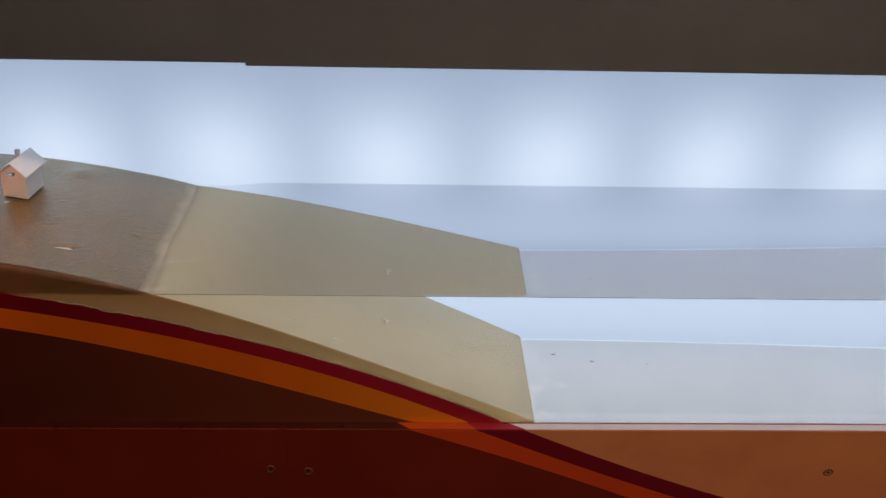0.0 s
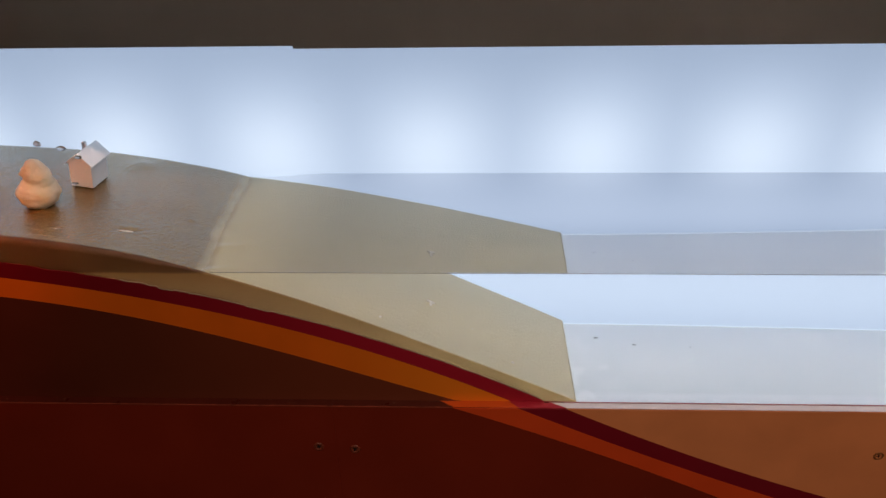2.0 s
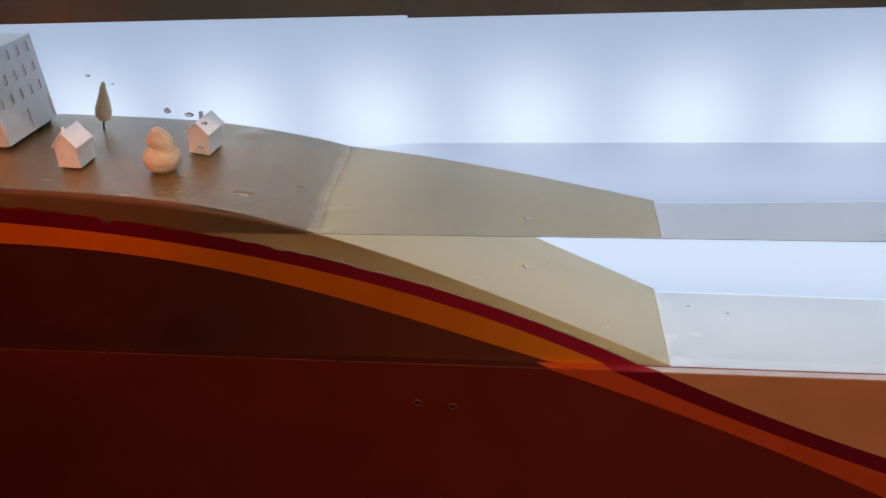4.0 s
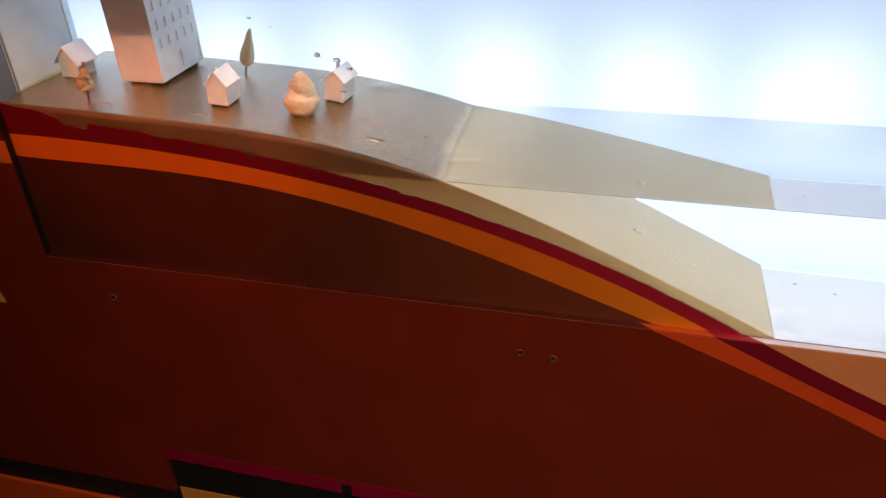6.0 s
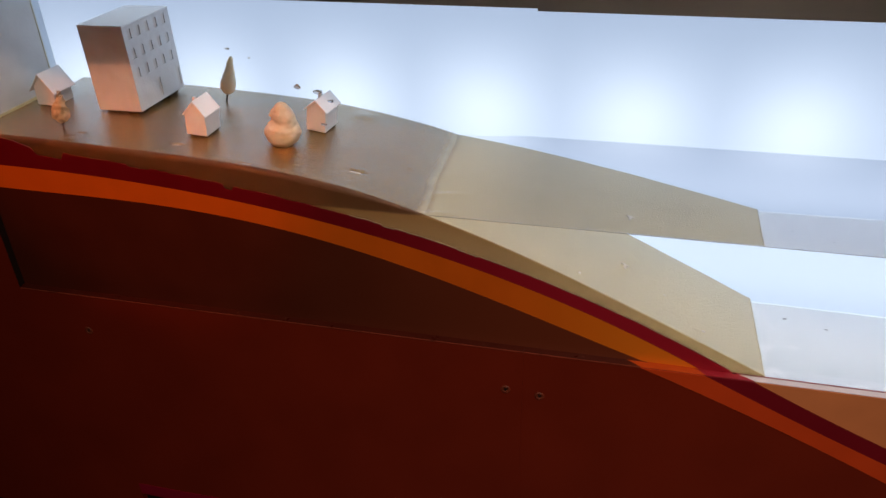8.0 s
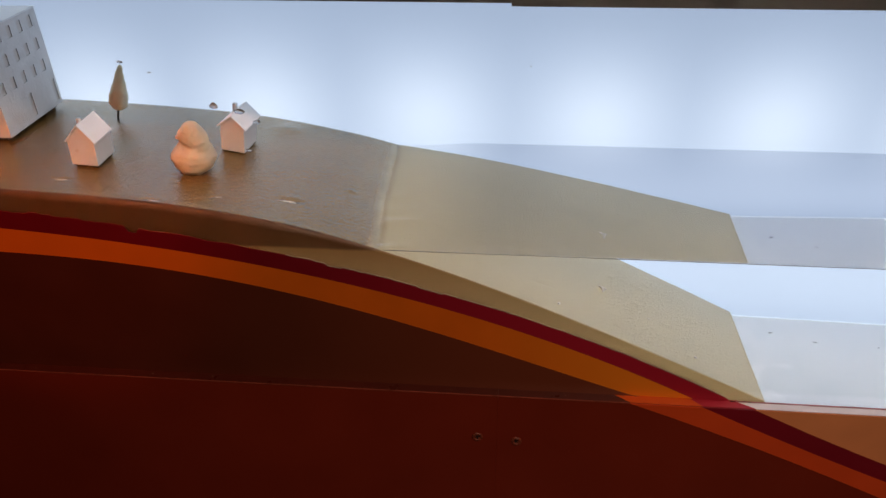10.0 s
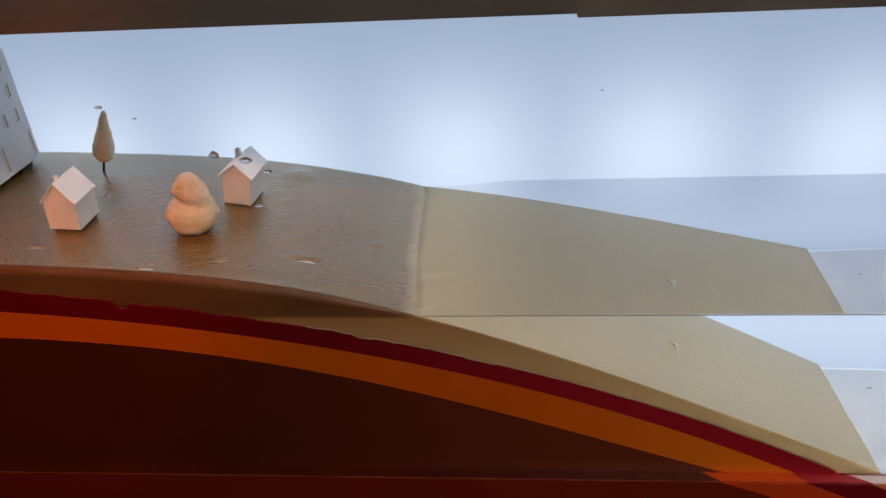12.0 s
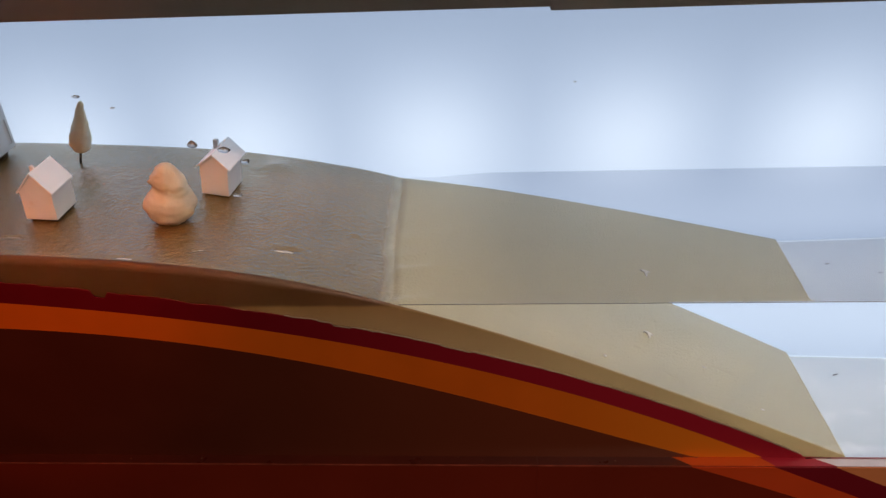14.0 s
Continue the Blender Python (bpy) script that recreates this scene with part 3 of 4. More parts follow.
    # dark strip laid over the opening's side in place of its shade
    part("opening_edge", box(bmesh.new(), -0.7064, -0.7060, FRONT + 0.0002, -0.0002, 0.0008, 0.2990), M_SHADED_EDGE, f1, "dark brown strip for the shaded edge of the opening")
    part("painted_stripe", box(bmesh.new(), -0.634, 1.9, -0.0026, -0.0018, -0.432, -0.3505), M_PEACH, low, "pale orange painted stripe")
    plinth = part("plinth", box(bmesh.new(), -1.6, -0.640, FRONT, -0.0026, -0.98, -0.397, 0.001), M_PLINTH)
    tagged(plinth, "orange lacquered plinth under the black recess", "plinth", kind="structure")
    # dark board above
    up1 = part("upper_board", box(bmesh.new(), -0.7060, JOINT - 0.00004, 0.0025, 0.020, 0.300, 0.62, 0.0001), M_UPPER)
    up2 = part("upper_board", box(bmesh.new(), JOINT + 0.00004, 1.9, 0.0022, 0.020, 0.2982, 0.62, 0.0001), M_UPPER)
    for u in (up1, up2):
        tagged(u, "charcoal board over the lit opening", "board", kind="structure")
    roof = part("case_top", box(bmesh.new(), -0.80, 1.9, 0.095, 0.186, 0.40, 0.42), M_TOP)
    tagged(roof, "lit opal inner top of the display case", "case top", kind="structure")
    roof2 = part("case_top", box(bmesh.new(), -0.80, 1.9, 0.021, 0.094, 0.40, 0.42), M_UPPER)
    tagged(roof2, "charcoal inner top of the display case", "case top", kind="structure")
    lid = part("case_lid", box(bmesh.new(), -1.6, 1.9, -0.016, 0.60, 0.6205, 0.64), M_WALL)
    tagged(lid, "dark outer top of the display case", "case top", kind="structure")
    inner = part("inner_lining", box(bmesh.new(), -0.7040, 1.9, 0.0205, 0.024, 0.302, 0.399), M_UPPER)
    tagged(inner, "charcoal lining behind the upper board", "lining", kind="structure")
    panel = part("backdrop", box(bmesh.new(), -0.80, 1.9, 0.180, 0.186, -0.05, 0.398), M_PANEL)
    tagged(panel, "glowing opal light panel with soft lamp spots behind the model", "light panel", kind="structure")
    side = part("side_wall", box(bmesh.new(), -0.735, -0.714, 0.037, 0.133, -0.05, 0.3985, 0.0008), M_WHITE)
    tagged(side, "white painted side board with yellowed edges", "side board", kind="structure")
    part("edge_strip", box(bmesh.new(), -0.7138, -0.7128, 0.037, 0.0385, 0.15, 0.398), M_GREY, side, "dark joint along the board's edge")
    part("yellowed_edge", box(bmesh.new(), -0.7139, -0.7135, 0.0390, 0.0405, 0.16, 0.398), M_YELLOWED, side, "yellowed paint along the edge")
    part("yellowed_edge", box(bmesh.new(), -0.7139, -0.7135, 0.1315, 0.1328, 0.16, 0.398), M_YELLOWED, side, "yellowed paint along the edge")
    part("yellowed_edge", box(bmesh.new(), -0.7139, -0.7134, 0.0410, 0.1310, 0.163, 0.1685), M_YELLOWED, side, "yellowed sealant at the foot")
    grey = part("side_frame", box(bmesh.new(), -0.735, -0.7145, 0.0022, 0.0365, -0.05, 0.3985), M_GREY)
    tagged(grey, "blue-grey metal frame beside the glass", "frame", kind="structure")
    post = part("corner_post", box(bmesh.new(), -0.775, -0.7445, 0.134, 0.179, -0.05, 0.398, 0.001), M_POST)
    tagged(post, "pale corner post at the end of the light panel", "post", kind="structure")
    east = part("wall_end", box(bmesh.new(), 1.88, 1.90, 0.021, 0.179, -0.05, 0.398), M_WHITE)
    tagged(east, "white end board of the display case", "end board", kind="structure")
    bed = part("tank_bed", box(bmesh.new(), -0.70, 1.88, 0.0022, 0.1795, -0.03, -0.006), M_BED)
    tagged(bed, "white bed of the water tank with grey scuffs", "tank bed", kind="structure")
    bead = part("panel_edge", box(bmesh.new(), 0.028, 1.88, 0.1775, 0.1784, -0.0062, -0.0050, 0.0003), M_SEAM)
    tagged(bead, "glowing lower edge of the light panel", "panel edge", kind="structure")
    # dark strip in place of the water edge's total internal reflection
    part("waterline", box(bmesh.new(), -0.264, 1.878, 0.00185, 0.0024, WATER_Z - 0.0001, WATER_Z + 0.00028, 0.00008), M_DARK_LINE, f2, "thin dark line standing in for the reflection at the waterline")
    water = water_body()
    tagged(water, "still clear water filling the tank to the shoreline, creeping up its edges", "water", kind="structure")
    water.visible_shadow = False
    glass = part("window_1", box(bmesh.new(), -0.7075, 1.88, 0.0003, 0.0018, -0.02, 0.60), M_GLASS)
    tagged(glass, "clear front glass with flecks of paint", "glass", kind="structure")
    glass.visible_shadow = False


case()

# ---- dust on the ledge ----


def ledge_dust():
    pick = random.Random(11)
    bm = bmesh.new()
    for k in range(36):
        x = -0.69 + 0.62 * pick.random() if k < 31 else JOINT + pick.gauss(0, 0.004)
        y = FRONT + 0.0008 + 0.0065 * pick.random()
        a = 0.0002 + 0.0004 * pick.random() ** 2
        box(bm, x - a, x + a * (0.6 + pick.random()), y - a * 0.7, y + a * 0.7, 0.00045, 0.0005 + a * 0.7)
    ob = part("dust", bm, M_DUST)
    tagged(ob, "pale specks of dust lying on the ledge", "dust", kind="stuff")


ledge_dust()

# ---- the hill ----
HILL = poly(-9.4939, -17.8614, -10.7554, -1.8394, -0.2289, -0.4759, 0.0129)


def hill_z(x, y):
    return HILL(x) - 0.003 * y / 0.18


# dents in the paint: place, half length, half width, depth, turn
DENTS = [(-0.339, 0.040, 0.0085, 0.0022, 0.0012, 5), (-0.430, 0.0095, 0.0075, 0.0014, 0.0008, 2),
         (-0.389, 0.026, 0.006, 0.0010, 0.0006, 25), (-0.606, 0.027, 0.005, 0.0016, 0.0009, 0),
         (-0.508, 0.028, 0.010, 0.0020, 0.0006, 4), (-0.2655, 0.050, 0.003, 0.0012, 0.0008, -40),
         (-0.36, 0.075, 0.004, 0.0010, 0.0006, -35), (-0.30, 0.075, 0.0028, 0.0020, -0.0009, 0)]
BUMPS = [(-0.097, 0.0915, 0.0032, 0.0014), (-0.135, 0.0215, 0.0022, 0.0010), (-0.0262, 0.0289, 0.002, 0.0009),
         (-0.07, 0.09, 0.004, 0.0007), (-0.045, 0.075, 0.005, 0.0007), (-0.02, 0.11, 0.005, 0.0006), (-0.150, 0.0466, 0.0035, 0.0007),
         (-0.143, 0.0657, 0.003, 0.0007), (-0.06, 0.13, 0.004, 0.0006), (-0.17, 0.03, 0.003, 0.0006)]
seeds = random.Random(5)
BUMPS += [(seeds.uniform(-0.25, 0.01), seeds.uniform(0.006, 0.17), seeds.uniform(0.0018, 0.0034), seeds.uniform(-0.0006, 0.0009)) for k in range(64)]


def relief(x, y):
    d = 0.0
    for cx, cy, a, b, depth, turn in DENTS:
        if abs(x - cx) < 0.02 and abs(y - cy) < 0.02:
            c, s = math.cos(radians(turn)), math.sin(radians(turn))
            u, v = ((x - cx) * c + (y - cy) * s) / a, (-(x - cx) * s + (y - cy) * c) / b
            d -= depth * math.exp(-(u * u + v * v) ** 2)
            d += 0.3 * depth * math.exp(-(u * u + (v - 1.6) ** 2 * 2))
    for cx, cy, r, h in BUMPS:
        q = ((x - cx) ** 2 + (y - cy) ** 2) / (r * r)
        if q < 6:
            d += h * math.exp(-q)
    d += 0.0020 * math.exp(-((x + 0.372) / 0.012) ** 2 - ((y - 0.160) / 0.012) ** 2)
    d += 0.0007 * noise.noise(Vector((x * 22, y * 22, 0.3)))
    return d


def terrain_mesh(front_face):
    """The hill's painted top, or its upright front face up to the rounded edge."""
    nx, ny = 420, 96
    x0, x1 = -0.7135, 0.027
    front, back = 0.0022, 0.1797
    verts, faces = [], []
    for i in range(nx + 1):
        x = x0 + (x1 - x0) * i / nx
        r = 0.0010 + 0.0046 * smooth01((-0.235 - x) / 0.12)
        zc = hill_z(x, front)
        arc = []
        for k in range(0, 7):
            a = math.pi / 2 * k / 7
            arc.append((x, front + r * (1 - math.cos(a)), max(zc - r + r * math.sin(a), -0.0055)))
        if front_face:
            row = [(x, front, -0.0062), (x, front, max(zc - r - 0.02, -0.006)), *arc]
        else:
            row = arc[6:]
            for j in range(ny + 1):
                y = front + r + (back - front - r) * j / ny
                fade = smooth01((y - front - r) / 0.004)
                row.append((x, y, hill_z(x, y) + relief(x, y) * fade))
            row.append((x, back, -0.0062))
        verts += row
    w = len(verts) // (nx + 1)
    for i in range(nx):
        for j in range(w - 1):
            a = i * w + j
            faces.append((a, a + w, a + w + 1, a + 1))
    if not front_face:
        base = len(verts)
        verts += [(x0, front, -0.0062), (x1, front, -0.0062)]
        faces.append((*range(w - 1, -1, -1), base))
        faces.append((base + 1, *[nx * w + j for j in range(w)]))
    me = bpy.data.meshes.new("front_face" if front_face else "terrain")
    me.from_pydata(verts, [], faces)
    me.update()
    for p in me.polygons:
        p.use_smooth = len(p.vertices) == 4
    me.materials.append(M_FRONT_SHADED if front_face else M_TERRAIN)
    return me


CRIM_T = poly(0.099, -0.1859, -0.5966, -0.5269, 0.0013)
CRIM_B = poly(-0.1032, -0.3769, -0.6835, -0.547, -0.0140)
ORANGE_B = poly(1.4586, 2.254, 0.7748, -0.2557, -0.0214)
TEARS = [(-0.627, 0.016, 0.0075), (-0.447, 0.0045, 0.0048), (-0.535, 0.012, 0.002), (-0.30, 0.006, 0.0012), (-0.23, 0.010, 0.0010)]


def ragged(x):
    z = CRIM_T(x) + 0.004 * smooth01((-0.645 - x) / 0.02)
    for c, w, d in TEARS:
        q = abs(x - c) / w
        z -= d * (1 - smooth01((q - 0.75) / 0.35))
    k = 0.4 + 0.6 * smooth01((-0.2 - x) / 0.2)
    z += k * (0.0014 * noise.noise(Vector((x * 55, 0, 2.2))) + 0.0008 * noise.noise(Vector((x * 190, 0, 7.1))))
    return z - 0.012 * smooth01((x + 0.003) / 0.010)


def hill():
    h = thing("landscape_model", pose(0, 0, 0), "ochre-painted hill model sloping under the water, with coloured soil layers", "landscape model")
    for one, lab in ((False, "glossy ochre hill top, pale under the water"), (True, "front face of the hill, its colour darkened for shade")):
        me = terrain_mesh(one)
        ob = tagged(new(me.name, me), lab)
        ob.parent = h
    y0, y1 = -0.0006, 0.0001
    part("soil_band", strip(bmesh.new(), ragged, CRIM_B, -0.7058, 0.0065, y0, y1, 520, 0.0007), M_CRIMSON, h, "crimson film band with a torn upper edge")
    part("torn_edge", strip(bmesh.new(), lambda x: ragged(x) + 0.00014 + 0.00030 * smooth01((x + 0.36) / 0.1) + 0.00022 * smooth01((x + 0.14) / 0.06), lambda x: ragged(x) + 0.00002, -0.335, -0.004, y0 - 0.0001, y1, 520, 0.0006), M_TORN, h,
         "pale torn edge of the crimson film")
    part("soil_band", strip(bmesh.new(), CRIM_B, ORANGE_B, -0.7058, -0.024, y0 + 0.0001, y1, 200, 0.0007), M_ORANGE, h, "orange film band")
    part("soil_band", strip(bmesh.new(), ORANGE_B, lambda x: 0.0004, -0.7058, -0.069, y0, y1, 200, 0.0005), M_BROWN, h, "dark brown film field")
    # first six paint the dents' glints, the rest chips: place, length, width, turn
    for k, (x, y, a, b, turn) in enumerate(((-0.339, 0.0375, 0.0150, 0.0022, 4), (-0.430, 0.0085, 0.0125, 0.0014, 2), (-0.389, 0.0255, 0.010, 0.0008, 25),
                                            (-0.606, 0.0262, 0.0075, 0.0016, 0), (-0.2655, 0.0495, 0.0040, 0.0012, -40), (-0.508, 0.0275, 0.0120, 0.0009, 3),
                                            (-0.135, 0.0212, 0.0034, 0.0020, 60), (-0.0262, 0.0287, 0.0034, 0.0018, 20), (-0.060, 0.070, 0.0030, 0.0014, -20),
                                            (-0.155, 0.012, 0.0024, 0.0014, 15), (-0.118, 0.035, 0.0018, 0.0012, 70))):
        bm = bmesh.new()
        n = 12
        z = hill_z(x, y) + relief(x, y)
        slope = (HILL(x + 0.004) - HILL(x - 0.004)) / 0.008
        c, s = math.cos(radians(turn)), math.sin(radians(turn))
        rim = []
        for i in range(n):
            t = 2 * math.pi * i / n
            r = 1 + 0.4 * noise.noise(Vector((math.cos(t) * 1.7 + k * 3.1, math.sin(t) * 1.7, k)))
            u, v = math.cos(t) * a / 2 * r, math.sin(t) * b / 2 * r
            rim.append((u * c - v * s, u * s + v * c))
        lowv = [bm.verts.new((x + u, y + v, hill_z(x + u, y + v) + relief(x + u, y + v) - 0.0002)) for u, v in rim]
        topv = [bm.verts.new((x + u * 0.7, y + v * 0.7, z + slope * u * 0.7 + 0.0004)) for u, v in rim]
        bm.faces.new(topv)
        bm.faces.new(lowv[::-1])
        for i in range(n):
            bm.faces.new((lowv[i], lowv[(i + 1) % n], topv[(i + 1) % n], topv[i]))
        part("chip_glint_mark", bm, M_GLINT if k < 6 else M_FLAKE, h, "pale mark for the hill's glints and chips")
    # a three-pointed flake of white paint under the water
    bm = bmesh.new()
    x, y = -0.097, 0.091
    ring = []
    for i in range(18):
        t = 2 * math.pi * i / 18
        r = 0.0016 + 0.0032 * max(math.cos(1.5 * (t - 0.5)), -math.cos(1.5 * (t - 0.5))) ** 4
        u, v = r * math.cos(t), r * math.sin(t) * 1.3
        ring.append((x + u, y + v, hill_z(x + u, y + v) + relief(x + u, y + v)))
    lowv = [bm.verts.new((a, b, c - 0.0003)) for a, b, c in ring]
    topv = [bm.verts.new((x + (a - x) * 0.8, y + (b - y) * 0.8, c + 0.0012)) for a, b, c in ring]
    bm.faces.new(topv)
    bm.faces.new(lowv[::-1])
    for i in range(18):
        bm.faces.new((lowv[i], lowv[(i + 1) % 18], topv[(i + 1) % 18], topv[i]))
    part("chip_glint_mark", bm, M_FLAKE, h, "white three-pointed flake under the water")
    return h


hill()

# ---- grit on the tank bed ----


def grit(x, y, a, b, turn, seed):
    bm = bmesh.new()
    r = bmesh.ops.create_icosphere(bm, subdivisions=2, radius=0.5)
    for v in r["verts"]:
        v.co *= 1 + 0.5 * noise.noise(v.co * 2.2 + Vector((seed, 0, 0)))
        v.co = Vector((v.co.x * a, v.co.y * b, v.co.z * b * 0.7))
    ob = part("grit", bm, M_GRIT, None, "", True)
    ob.matrix_world = pose(x, y, -0.006 + b * 0.25, 0, 0, turn)
    tagged(ob, "small dark bit of grit lying on the white tank bed", "grit", "grit on the bed")


for gx, gy, ga, gb, gt, gs in ((0.0562, 0.1455, 0.0042, 0.0014, 10, 1.0), (0.0908, 0.1315, 0.0042, 0.0013, -8, 2.0), (0.142, 0.128, 0.0016, 0.0012, 0, 4.0)):
    grit(gx, gy, ga, gb, gt, gs)

# ---- model houses ----


def house(m, w, d, wall_h, roof_h, over, chimney, label, back=0.0):
    """A card house with its gable to the front: walls, two roof slabs and perhaps a chimney."""
    h = thing("model_house", m, label, "model house", "small model houses")
    bm = bmesh.new()
    prism(bm, [(-w / 2, 0), (w / 2, 0), (w / 2, wall_h), (0, wall_h + roof_h - 0.0006), (-w / 2, wall_h)], -d / 2, d / 2)
    bmesh.ops.bevel(bm, geom=bm.edges[:], offset=0.00025, segments=1, affect="EDGES")
    part("walls", bm, M_MODEL, h)
    slope = roof_h / (w / 2)
    t = 0.0011
    for s in (-1, 1):
        bm = bmesh.new()
        ex = w / 2 + over
        prism(bm, [(0, wall_h + roof_h), (s * ex, wall_h + roof_h - slope * ex), (s * ex, wall_h + roof_h - slope * ex + t),
                   (0, wall_h + roof_h + t * 1.25)], -d / 2 - over * 0.8, d / 2 + over * 0.5 + back)
        bmesh.ops.bevel(bm, geom=bm.edges[:], offset=0.00018, segments=1, affect="EDGES")
        part("roof_slab", bm, M_ROOF_LIT, h)
    if chimney:
        part("chimney", box(bmesh.new(), -w * 0.36, -w * 0.36 + 0.0032, d * 0.22, d * 0.22 + 0.0032,
                            wall_h + roof_h * 0.2, wall_h + roof_h + 0.0026, 0.0003), M_MODEL, h)
    part("foot", box(bmesh.new(), -w * 0.42, w * 0.42, -d * 0.4, d * 0.44, -0.004, -0.0002), M_TRUNK, h, "dark glue foot")
    if not chimney and over < 0.002:
        part("chimney", box(bmesh.new(), -w * 0.20, -w * 0.20 + 0.0026, -d * 0.22, -d * 0.22 + 0.0026, wall_h + roof_h * 0.5, wall_h + roof_h + 0.0022, 0.0005), M_MODEL, h, "broken chimney stub")
        part("window", box(bmesh.new(), -w * 0.26, -w * 0.14, -d / 2 - 0.0001, -d / 2 + 0.0005, wall_h * 0.52, wall_h * 0.66), M_RECESS, h, "small scored window")
    return h


house(pose(-0.4005, 0.1135, 0.1522, 0, 7, -5), 0.0200, 0.0265, 0.0222, 0.0084, 0.0022, True,
      "white card house with a chimney on the slope near the shore", 0.0030)
house(pose(-0.4988, 0.0620, 0.1620, 0, 3, -1), 0.0208, 0.0262, 0.0200, 0.0122, 0.0013, False,
      "white card house with a warm-lit gable on the hilltop")
house(pose(-0.6873, 0.0980, 0.1668, 0, 2, -2), 0.0215, 0.0270, 0.0188, 0.0135, 0.0042, False,
      "white card house with wide eaves beside the side board")


def facade(bm, m, w, h, holes, depth):
    """A wall of size w by h in its own x and z, with openings (x0, x1, z0, z1) that go in by depth."""
    xs = sorted({0.0, w, *[v for q in holes for v in q[:2]]})
    zs = sorted({0.0, h, *[v for q in holes for v in q[2:]]})

    def put(points):
        bm.faces.new([bm.verts.new(m @ Vector(p)) for p in points])
    for xa, xb in zip(xs, xs[1:]):
        for za, zb in zip(zs, zs[1:]):
            cx, cz = (xa + xb) / 2, (za + zb) / 2
            if not any(q[0] < cx < q[1] and q[2] < cz < q[3] for q in holes):
                put(((xa, 0, za), (xb, 0, za), (xb, 0, zb), (xa, 0, zb)))
    for x0, x1, z0, z1 in holes:
        for p, q in (((x0, z0), (x1, z0)), ((x1, z0), (x1, z1)), ((x1, z1), (x0, z1)), ((x0, z1), (x0, z0))):
            put(((p[0], 0, p[1]), (q[0], 0, q[1]), (q[0], depth, q[1]), (p[0], depth, p[1])))


def tall_building():
    w, d, h = 0.0485, 0.079, 0.083
    b = thing("model_apartment_block", pose(-0.6012, 0.1235, 0.1664, 0, -1.0, -1), "white card apartment block with sunk grey windows, half in warm light",
              "model building")
    side = []
    for r, z in enumerate((0.0700, 0.0510, 0.0325)):
        for c in range(5):
            x = 0.0077 + c * 0.0146
            side.append((x - 0.0007, x + 0.0045, z, z + 0.0095))
    side += [(0.0365, 0.0413, 0.0035, 0.0225), (0.0715, 0.0763, 0.0035, 0.0225)]
    fronts = [(x, x + 0.004, z + 0.003, z + 0.0042) for x in (0.008, 0.0195, 0.031) for z in (0.0155, 0.0345)]
    fronts += [(x + 0.0014, x + 0.0026, z, z + 0.003) for x in (0.008, 0.0195, 0.031) for z in (0.0155, 0.0345)]
    for name, m, width, holes, depth, lab in (
            ("front_wall", pose(-w / 2, -d / 2, 0), w, fronts, 0.0005, "front wall with small scored marks"),
            ("side_wall", pose(w / 2, -d / 2, 0, 0, 0, 90), d, side, 0.0008, "side wall with rows of sunk grey windows"),
            ("side_wall", pose(-w / 2, d / 2, 0, 0, 0, -90), d, [], 0.0008, ""),
            ("back_wall", pose(w / 2, d / 2, 0, 0, 0, 180), w, [], 0.0008, "")):
        bm = bmesh.new()
        facade(bm, m, width, h, holes, depth)
        wall = part(name, bm, M_MODEL, b, lab)
        for x0, x1, z0, z1 in holes:
            bm = box(bmesh.new(), x0 - 0.0003, x1 + 0.0003, depth, depth + 0.0008, z0 - 0.0003, z1 + 0.0003)
            bm.transform(m)
            kind = "scored_mark" if name == "front_wall" else "door" if z0 < 0.01 else "window"
            part(kind, bm, M_RECESS, wall)
    part("roof", box(bmesh.new(), -w / 2 - 0.0003, w / 2 + 0.0003, -d / 2 - 0.0003, d / 2 + 0.0003, h + 0.0001, h + 0.0016, 0.0003), M_ROOF_LIT, b)
    part("base", box(bmesh.new(), -w / 2 + 0.0003, w / 2 - 0.0003, -d / 2 + 0.0003, d / 2 - 0.0003, 0.0004, 0.0016), M_MODEL, b)
    for x in (-0.012, 0.012):
        for y in (-0.028, 0.028):
            part("foot", box(bmesh.new(), x - 0.006, x + 0.006, y - 0.008, y + 0.008, -0.0058, 0.0003, 0.0004), M_TRUNK, b, "dark glue foot")


tall_building()

# ---- model trees ----


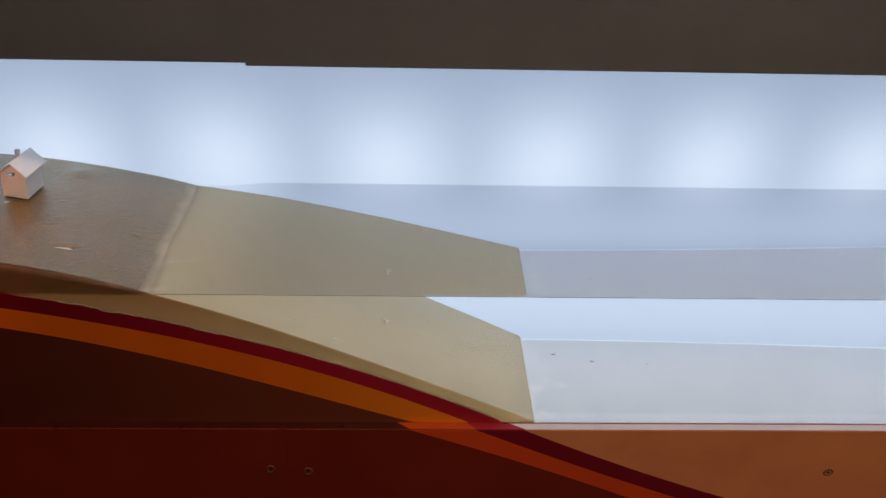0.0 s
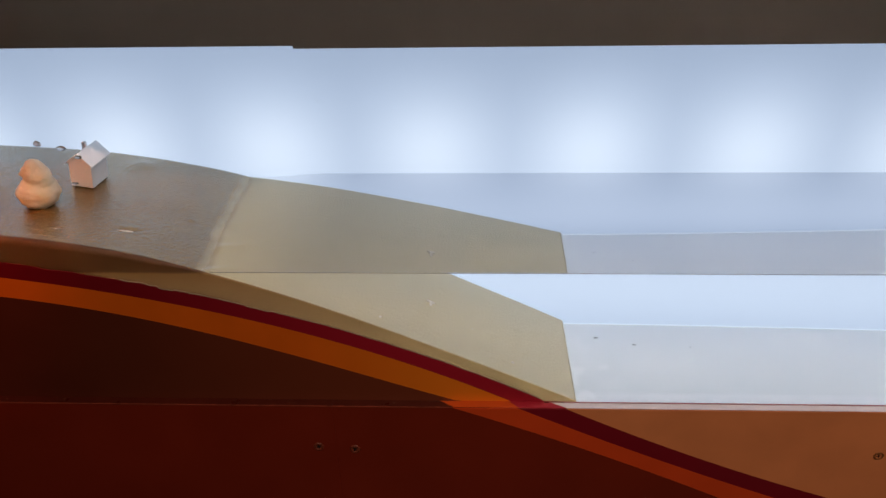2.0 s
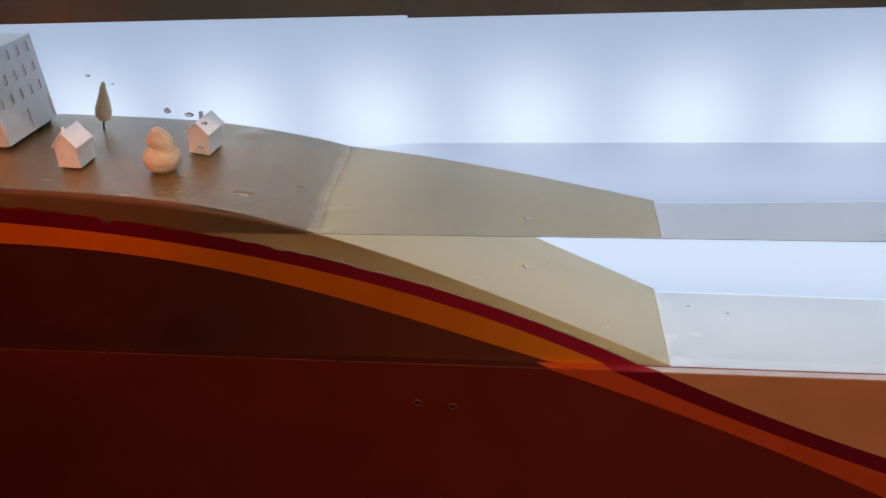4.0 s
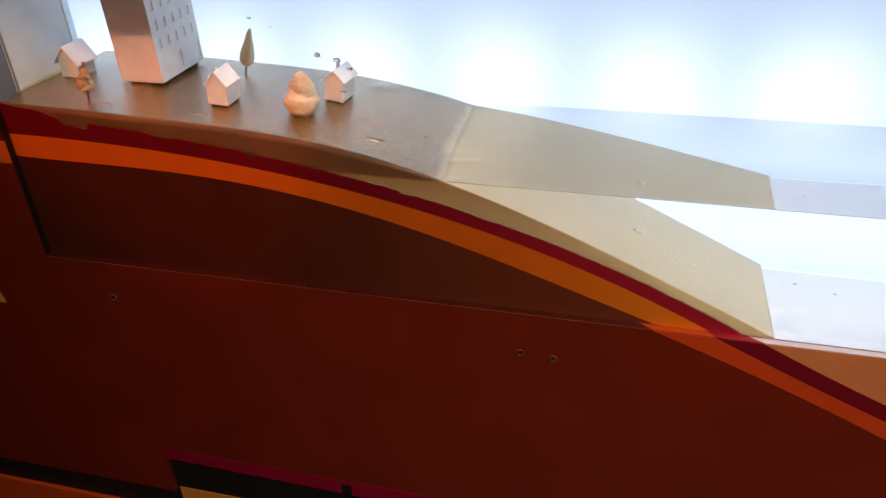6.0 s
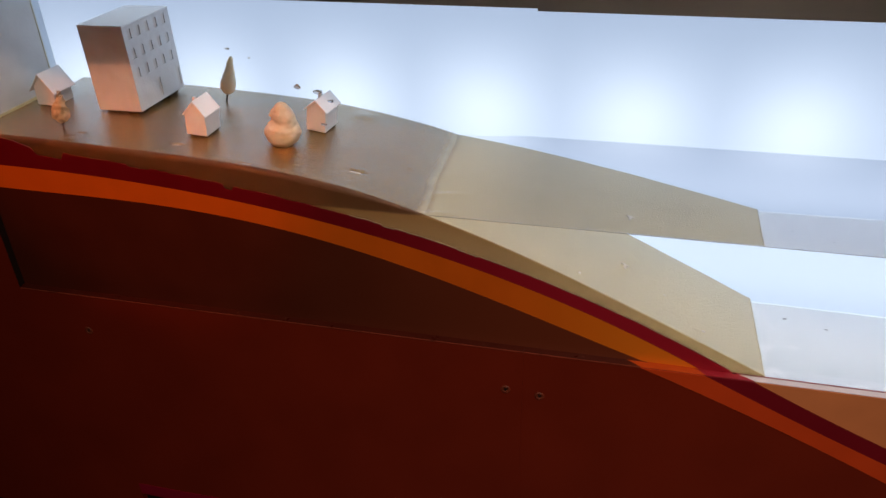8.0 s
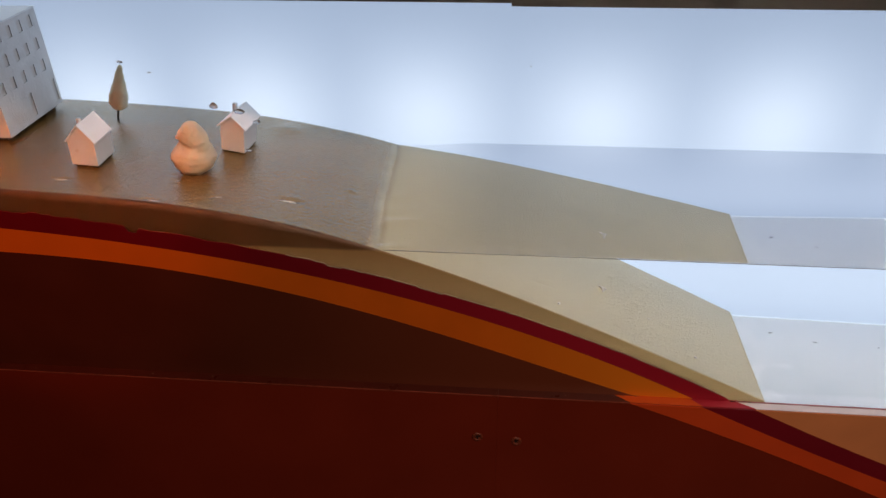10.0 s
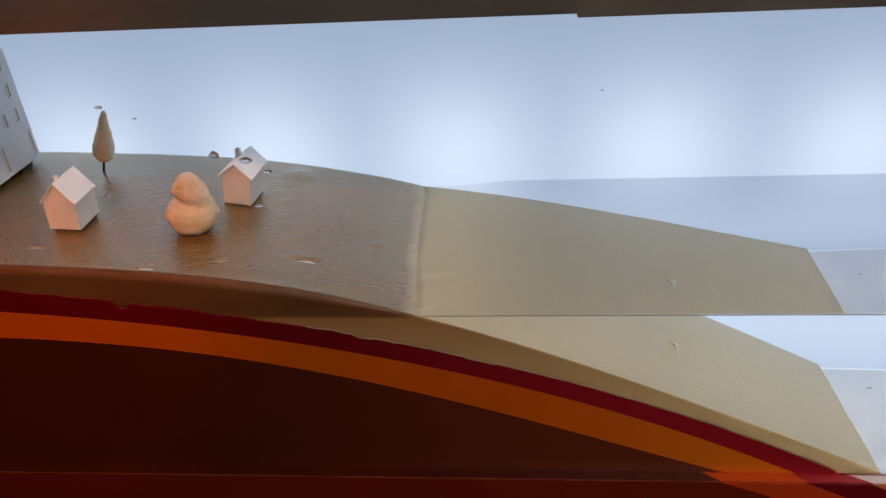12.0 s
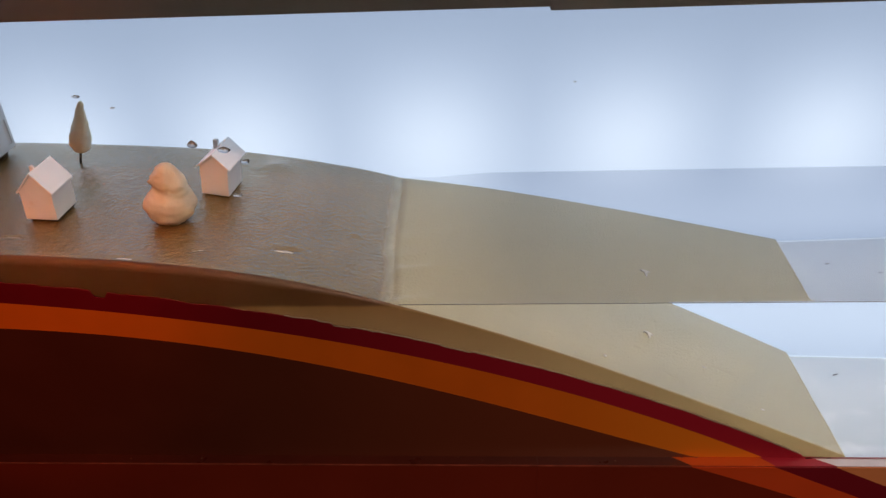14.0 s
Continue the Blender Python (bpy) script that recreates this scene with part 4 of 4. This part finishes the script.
def round_tree():
    t = thing("model_tree", pose(-0.4190, 0.0620, 0.1538, 0, 6, 0), "plump cream foam tree with bulging lobes, standing on the hill", "model tree", "model trees")
    bm = bmesh.new()
    n, rows = 56, 44
    shape = ((0.0, 0.0070), (0.05, 0.0108), (0.15, 0.0146), (0.33, 0.0164), (0.45, 0.0153), (0.53, 0.0126), (0.60, 0.0112), (0.68, 0.0113), (0.76, 0.0104),
             (0.83, 0.0085), (0.90, 0.0066), (0.96, 0.0043), (1.0, 0.0008))
    # lobes pressed out of the foam: turn, height, width, push
    lobes = ((195, 0.0295, 0.0055, 0.0024), (325, 0.0120, 0.0070, 0.0014), (215, 0.0130, 0.0065, 0.0014), (275, 0.0230, 0.0045, 0.0016),
             (262, 0.0060, 0.0050, 0.0010), (120, 0.0150, 0.0080, 0.0016))
    rings = []
    for i in range(rows + 1):
        u = i / rows
        z = 0.0418 * u
        for (u0, r0), (u1, r1) in zip(shape, shape[1:]):
            if u <= u1 + 1e-6:
                f = (u - u0) / (u1 - u0)
                plain = r0 + (r1 - r0) * (f if u1 < 0.1 or u1 > 0.95 else smooth01(f) * 0.5 + f * 0.5)
                break
        ring = []
        for k in range(n):
            ang = 2 * math.pi * k / n
            crease = 0.0225 + 0.0040 * math.cos(ang - 3.6)
            left = 0.5 - 0.5 * math.cos(ang)
            r = plain * (1 - (0.06 + 0.09 * left) * math.exp(-((z - crease) / 0.0020) ** 2))
            higher = 0.0325 + 0.0030 * math.cos(ang - 5.4)
            r *= 1 - (0.02 + 0.06 * left) * math.exp(-((z - higher) / 0.0014) ** 2)
            for turn, lz, width, push in lobes:
                side = math.sin((ang - radians(turn)) / 2) * 0.024
                r += push * math.exp(-(side ** 2 + (z - lz) ** 2) / (width * 0.8) ** 2) * min(1.0, plain / 0.004)
            sway = 0.0013 * math.sin(u * 5.2 - 0.9) * u + 0.0004
            d = Vector((math.cos(ang), math.sin(ang), 0))
            jitter = 0.0010 * noise.noise(Vector((d.x * 1.6, d.y * 1.6, z * 160))) + 0.0006 * noise.noise(Vector((d.x * 4.2, d.y * 4.2, z * 340)))
            ring.append(bm.verts.new((d.x * (r + jitter) + sway, d.y * (r + jitter), z - 0.0006)))
        rings.append(ring)
    for lower, upper_ring in zip(rings, rings[1:]):
        for k in range(n):
            bm.faces.new((lower[k], lower[(k + 1) % n], upper_ring[(k + 1) % n], upper_ring[k]))
    bm.faces.new(rings[0][::-1])
    bm.faces.new(rings[-1])
    part("crown", bm, M_FOAM, t, "", True)


def slim_tree(m, mat, height, radius, trunk, label, seed, lump):
    t = thing("model_tree", m, label, "model tree", "model trees")
    part("trunk", lathe(bmesh.new(), [(0.0011, -0.003), (0.0010, trunk * 0.5), (0.0008, trunk + 0.004)], 8, 0.2, seed), M_TRUNK, t, "thin dark stem", True)
    prof = []
    shape = [(0.0, 0.30), (0.05, 0.66), (0.13, 0.92), (0.25, 1.0), (0.36, 0.95), (0.47, 0.84), (0.58, 0.70), (0.70, 0.53), (0.81, 0.42),
             (0.90, 0.32), (0.97, 0.20), (1.0, 0.06)]
    for (u0, r0), (u1, r1) in zip(shape, shape[1:]):
        for k in range(3):
            prof.append((radius * (r0 + (r1 - r0) * k / 3), trunk + (height - trunk) * (u0 + (u1 - u0) * k / 3)))
    prof.append((radius * 0.06, height))
    bm = lathe(bmesh.new(), prof, 22, lump, seed, 2.2)
    for v in bm.verts:
        v.co += lump * 0.004 * Vector((noise.noise(v.co * 260), noise.noise(v.co * 260 + Vector((5, 0, 0))), 0))
        v.co += lump * 0.0022 * Vector((noise.noise(v.co * 620), noise.noise(v.co * 620 + Vector((5, 0, 0))), 0.6 * noise.noise(v.co * 620 + Vector((0, 9, 0)))))
    part("crown", bm, mat, t, "", True)


round_tree()
slim_tree(pose(-0.5180, 0.1440, 0.1590, 0, 15.5, 0), M_CONIFER, 0.0510, 0.0076, 0.0095, "slim straw-coloured tree on a thin stem at the hill's back", 2.0, 0.16)
slim_tree(pose(-0.6275, 0.0300, 0.1655, 0, 6, 30), M_RUST, 0.0390, 0.0062, 0.0080, "small warm-lit tan tree leaning by the front edge", 8.0, 0.8)

# ---- screws in the fascia ----


def screw(x, z, turn, mat, label):
    s = thing("screw", pose(x, FRONT, z, 90, 0, 0) @ pose(0, 0, 0, 0, 0, turn), label, "screw", "panel screws")
    bm = lathe(bmesh.new(), [(0.0046, -0.001), (0.0046, 0.0003), (0.0040, 0.0010), (0.0028, 0.0012), (0.0024, 0.0004)], 18, 0.1, x * 30)
    head = part("head", bm, mat, s, "", True)
    part("slot", box(box(bmesh.new(), -0.0017, 0.0017, -0.0005, 0.0005, 0.0002, 0.0007), -0.0005, 0.0005, -0.0017, 0.0017, 0.0002, 0.0008), M_HOLE, head)


for sx, sz, st in ((-0.1936, -0.0460, 20), (-0.1620, -0.0485, 50), (0.2825, -0.0480, 10), (-0.6371, -0.0450, 35)):
    if sx > 0:
        screw(sx, sz, st, M_SCREW, "rusty brass screw in the orange painted front panel")
    else:
        screw(sx, sz, st, M_SCREW_DULL, "brown painted-over screw in the front panel")

# ---- flecks of paint on the glass ----


def fleck(x, z, w, h, mat, seed, label):
    bm = bmesh.new()
    n = 14
    ring = []
    for k in range(n):
        a = 2 * math.pi * k / n
        r = 1 + 0.45 * noise.noise(Vector((math.cos(a) * 1.5 + seed, math.sin(a) * 1.5, seed)))
        ring.append((x + math.cos(a) * w / 2 * r, z + math.sin(a) * h / 2 * r))
    prism(bm, ring, -0.0007, 0.00025)
    bmesh.ops.bevel(bm, geom=[e for e in bm.edges if all(v.co.y < -0.0005 for v in e.verts)], offset=0.0003, segments=2, affect="EDGES")
    ob = part("paint_fleck", bm, mat, None, "", True)
    tagged(ob, label, "paint fleck", "flecks on the glass")


BROWN = "brown fleck of paint stuck on the front glass"
PALE = "pale chip of paint stuck on the front glass"
for fx, fz, fw, fh, fm, fs, fl in (
        (-0.3685, 0.2330, 0.0056, 0.0038, M_CHIP, 1.3, BROWN), (-0.3520, 0.2295, 0.0070, 0.0034, M_CHIP_PALE, 2.1, PALE),
        (-0.3410, 0.2225, 0.0058, 0.0022, M_CHIP_PALE, 3.7, PALE), (-0.4070, 0.2545, 0.0024, 0.0008, M_CHIP_PALE, 4.9, BROWN),
        (-0.4250, 0.2612, 0.0042, 0.0016, M_CHIP_PALE, 6.4, PALE), (-0.3490, 0.2020, 0.0062, 0.0016, M_CHIP_PALE, 7.7, PALE),
        (-0.1650, 0.2630, 0.0013, 0.0006, M_CHIP_PALE, 8.2, PALE)):
    fleck(fx, fz, fw, fh, fm, fs, fl)
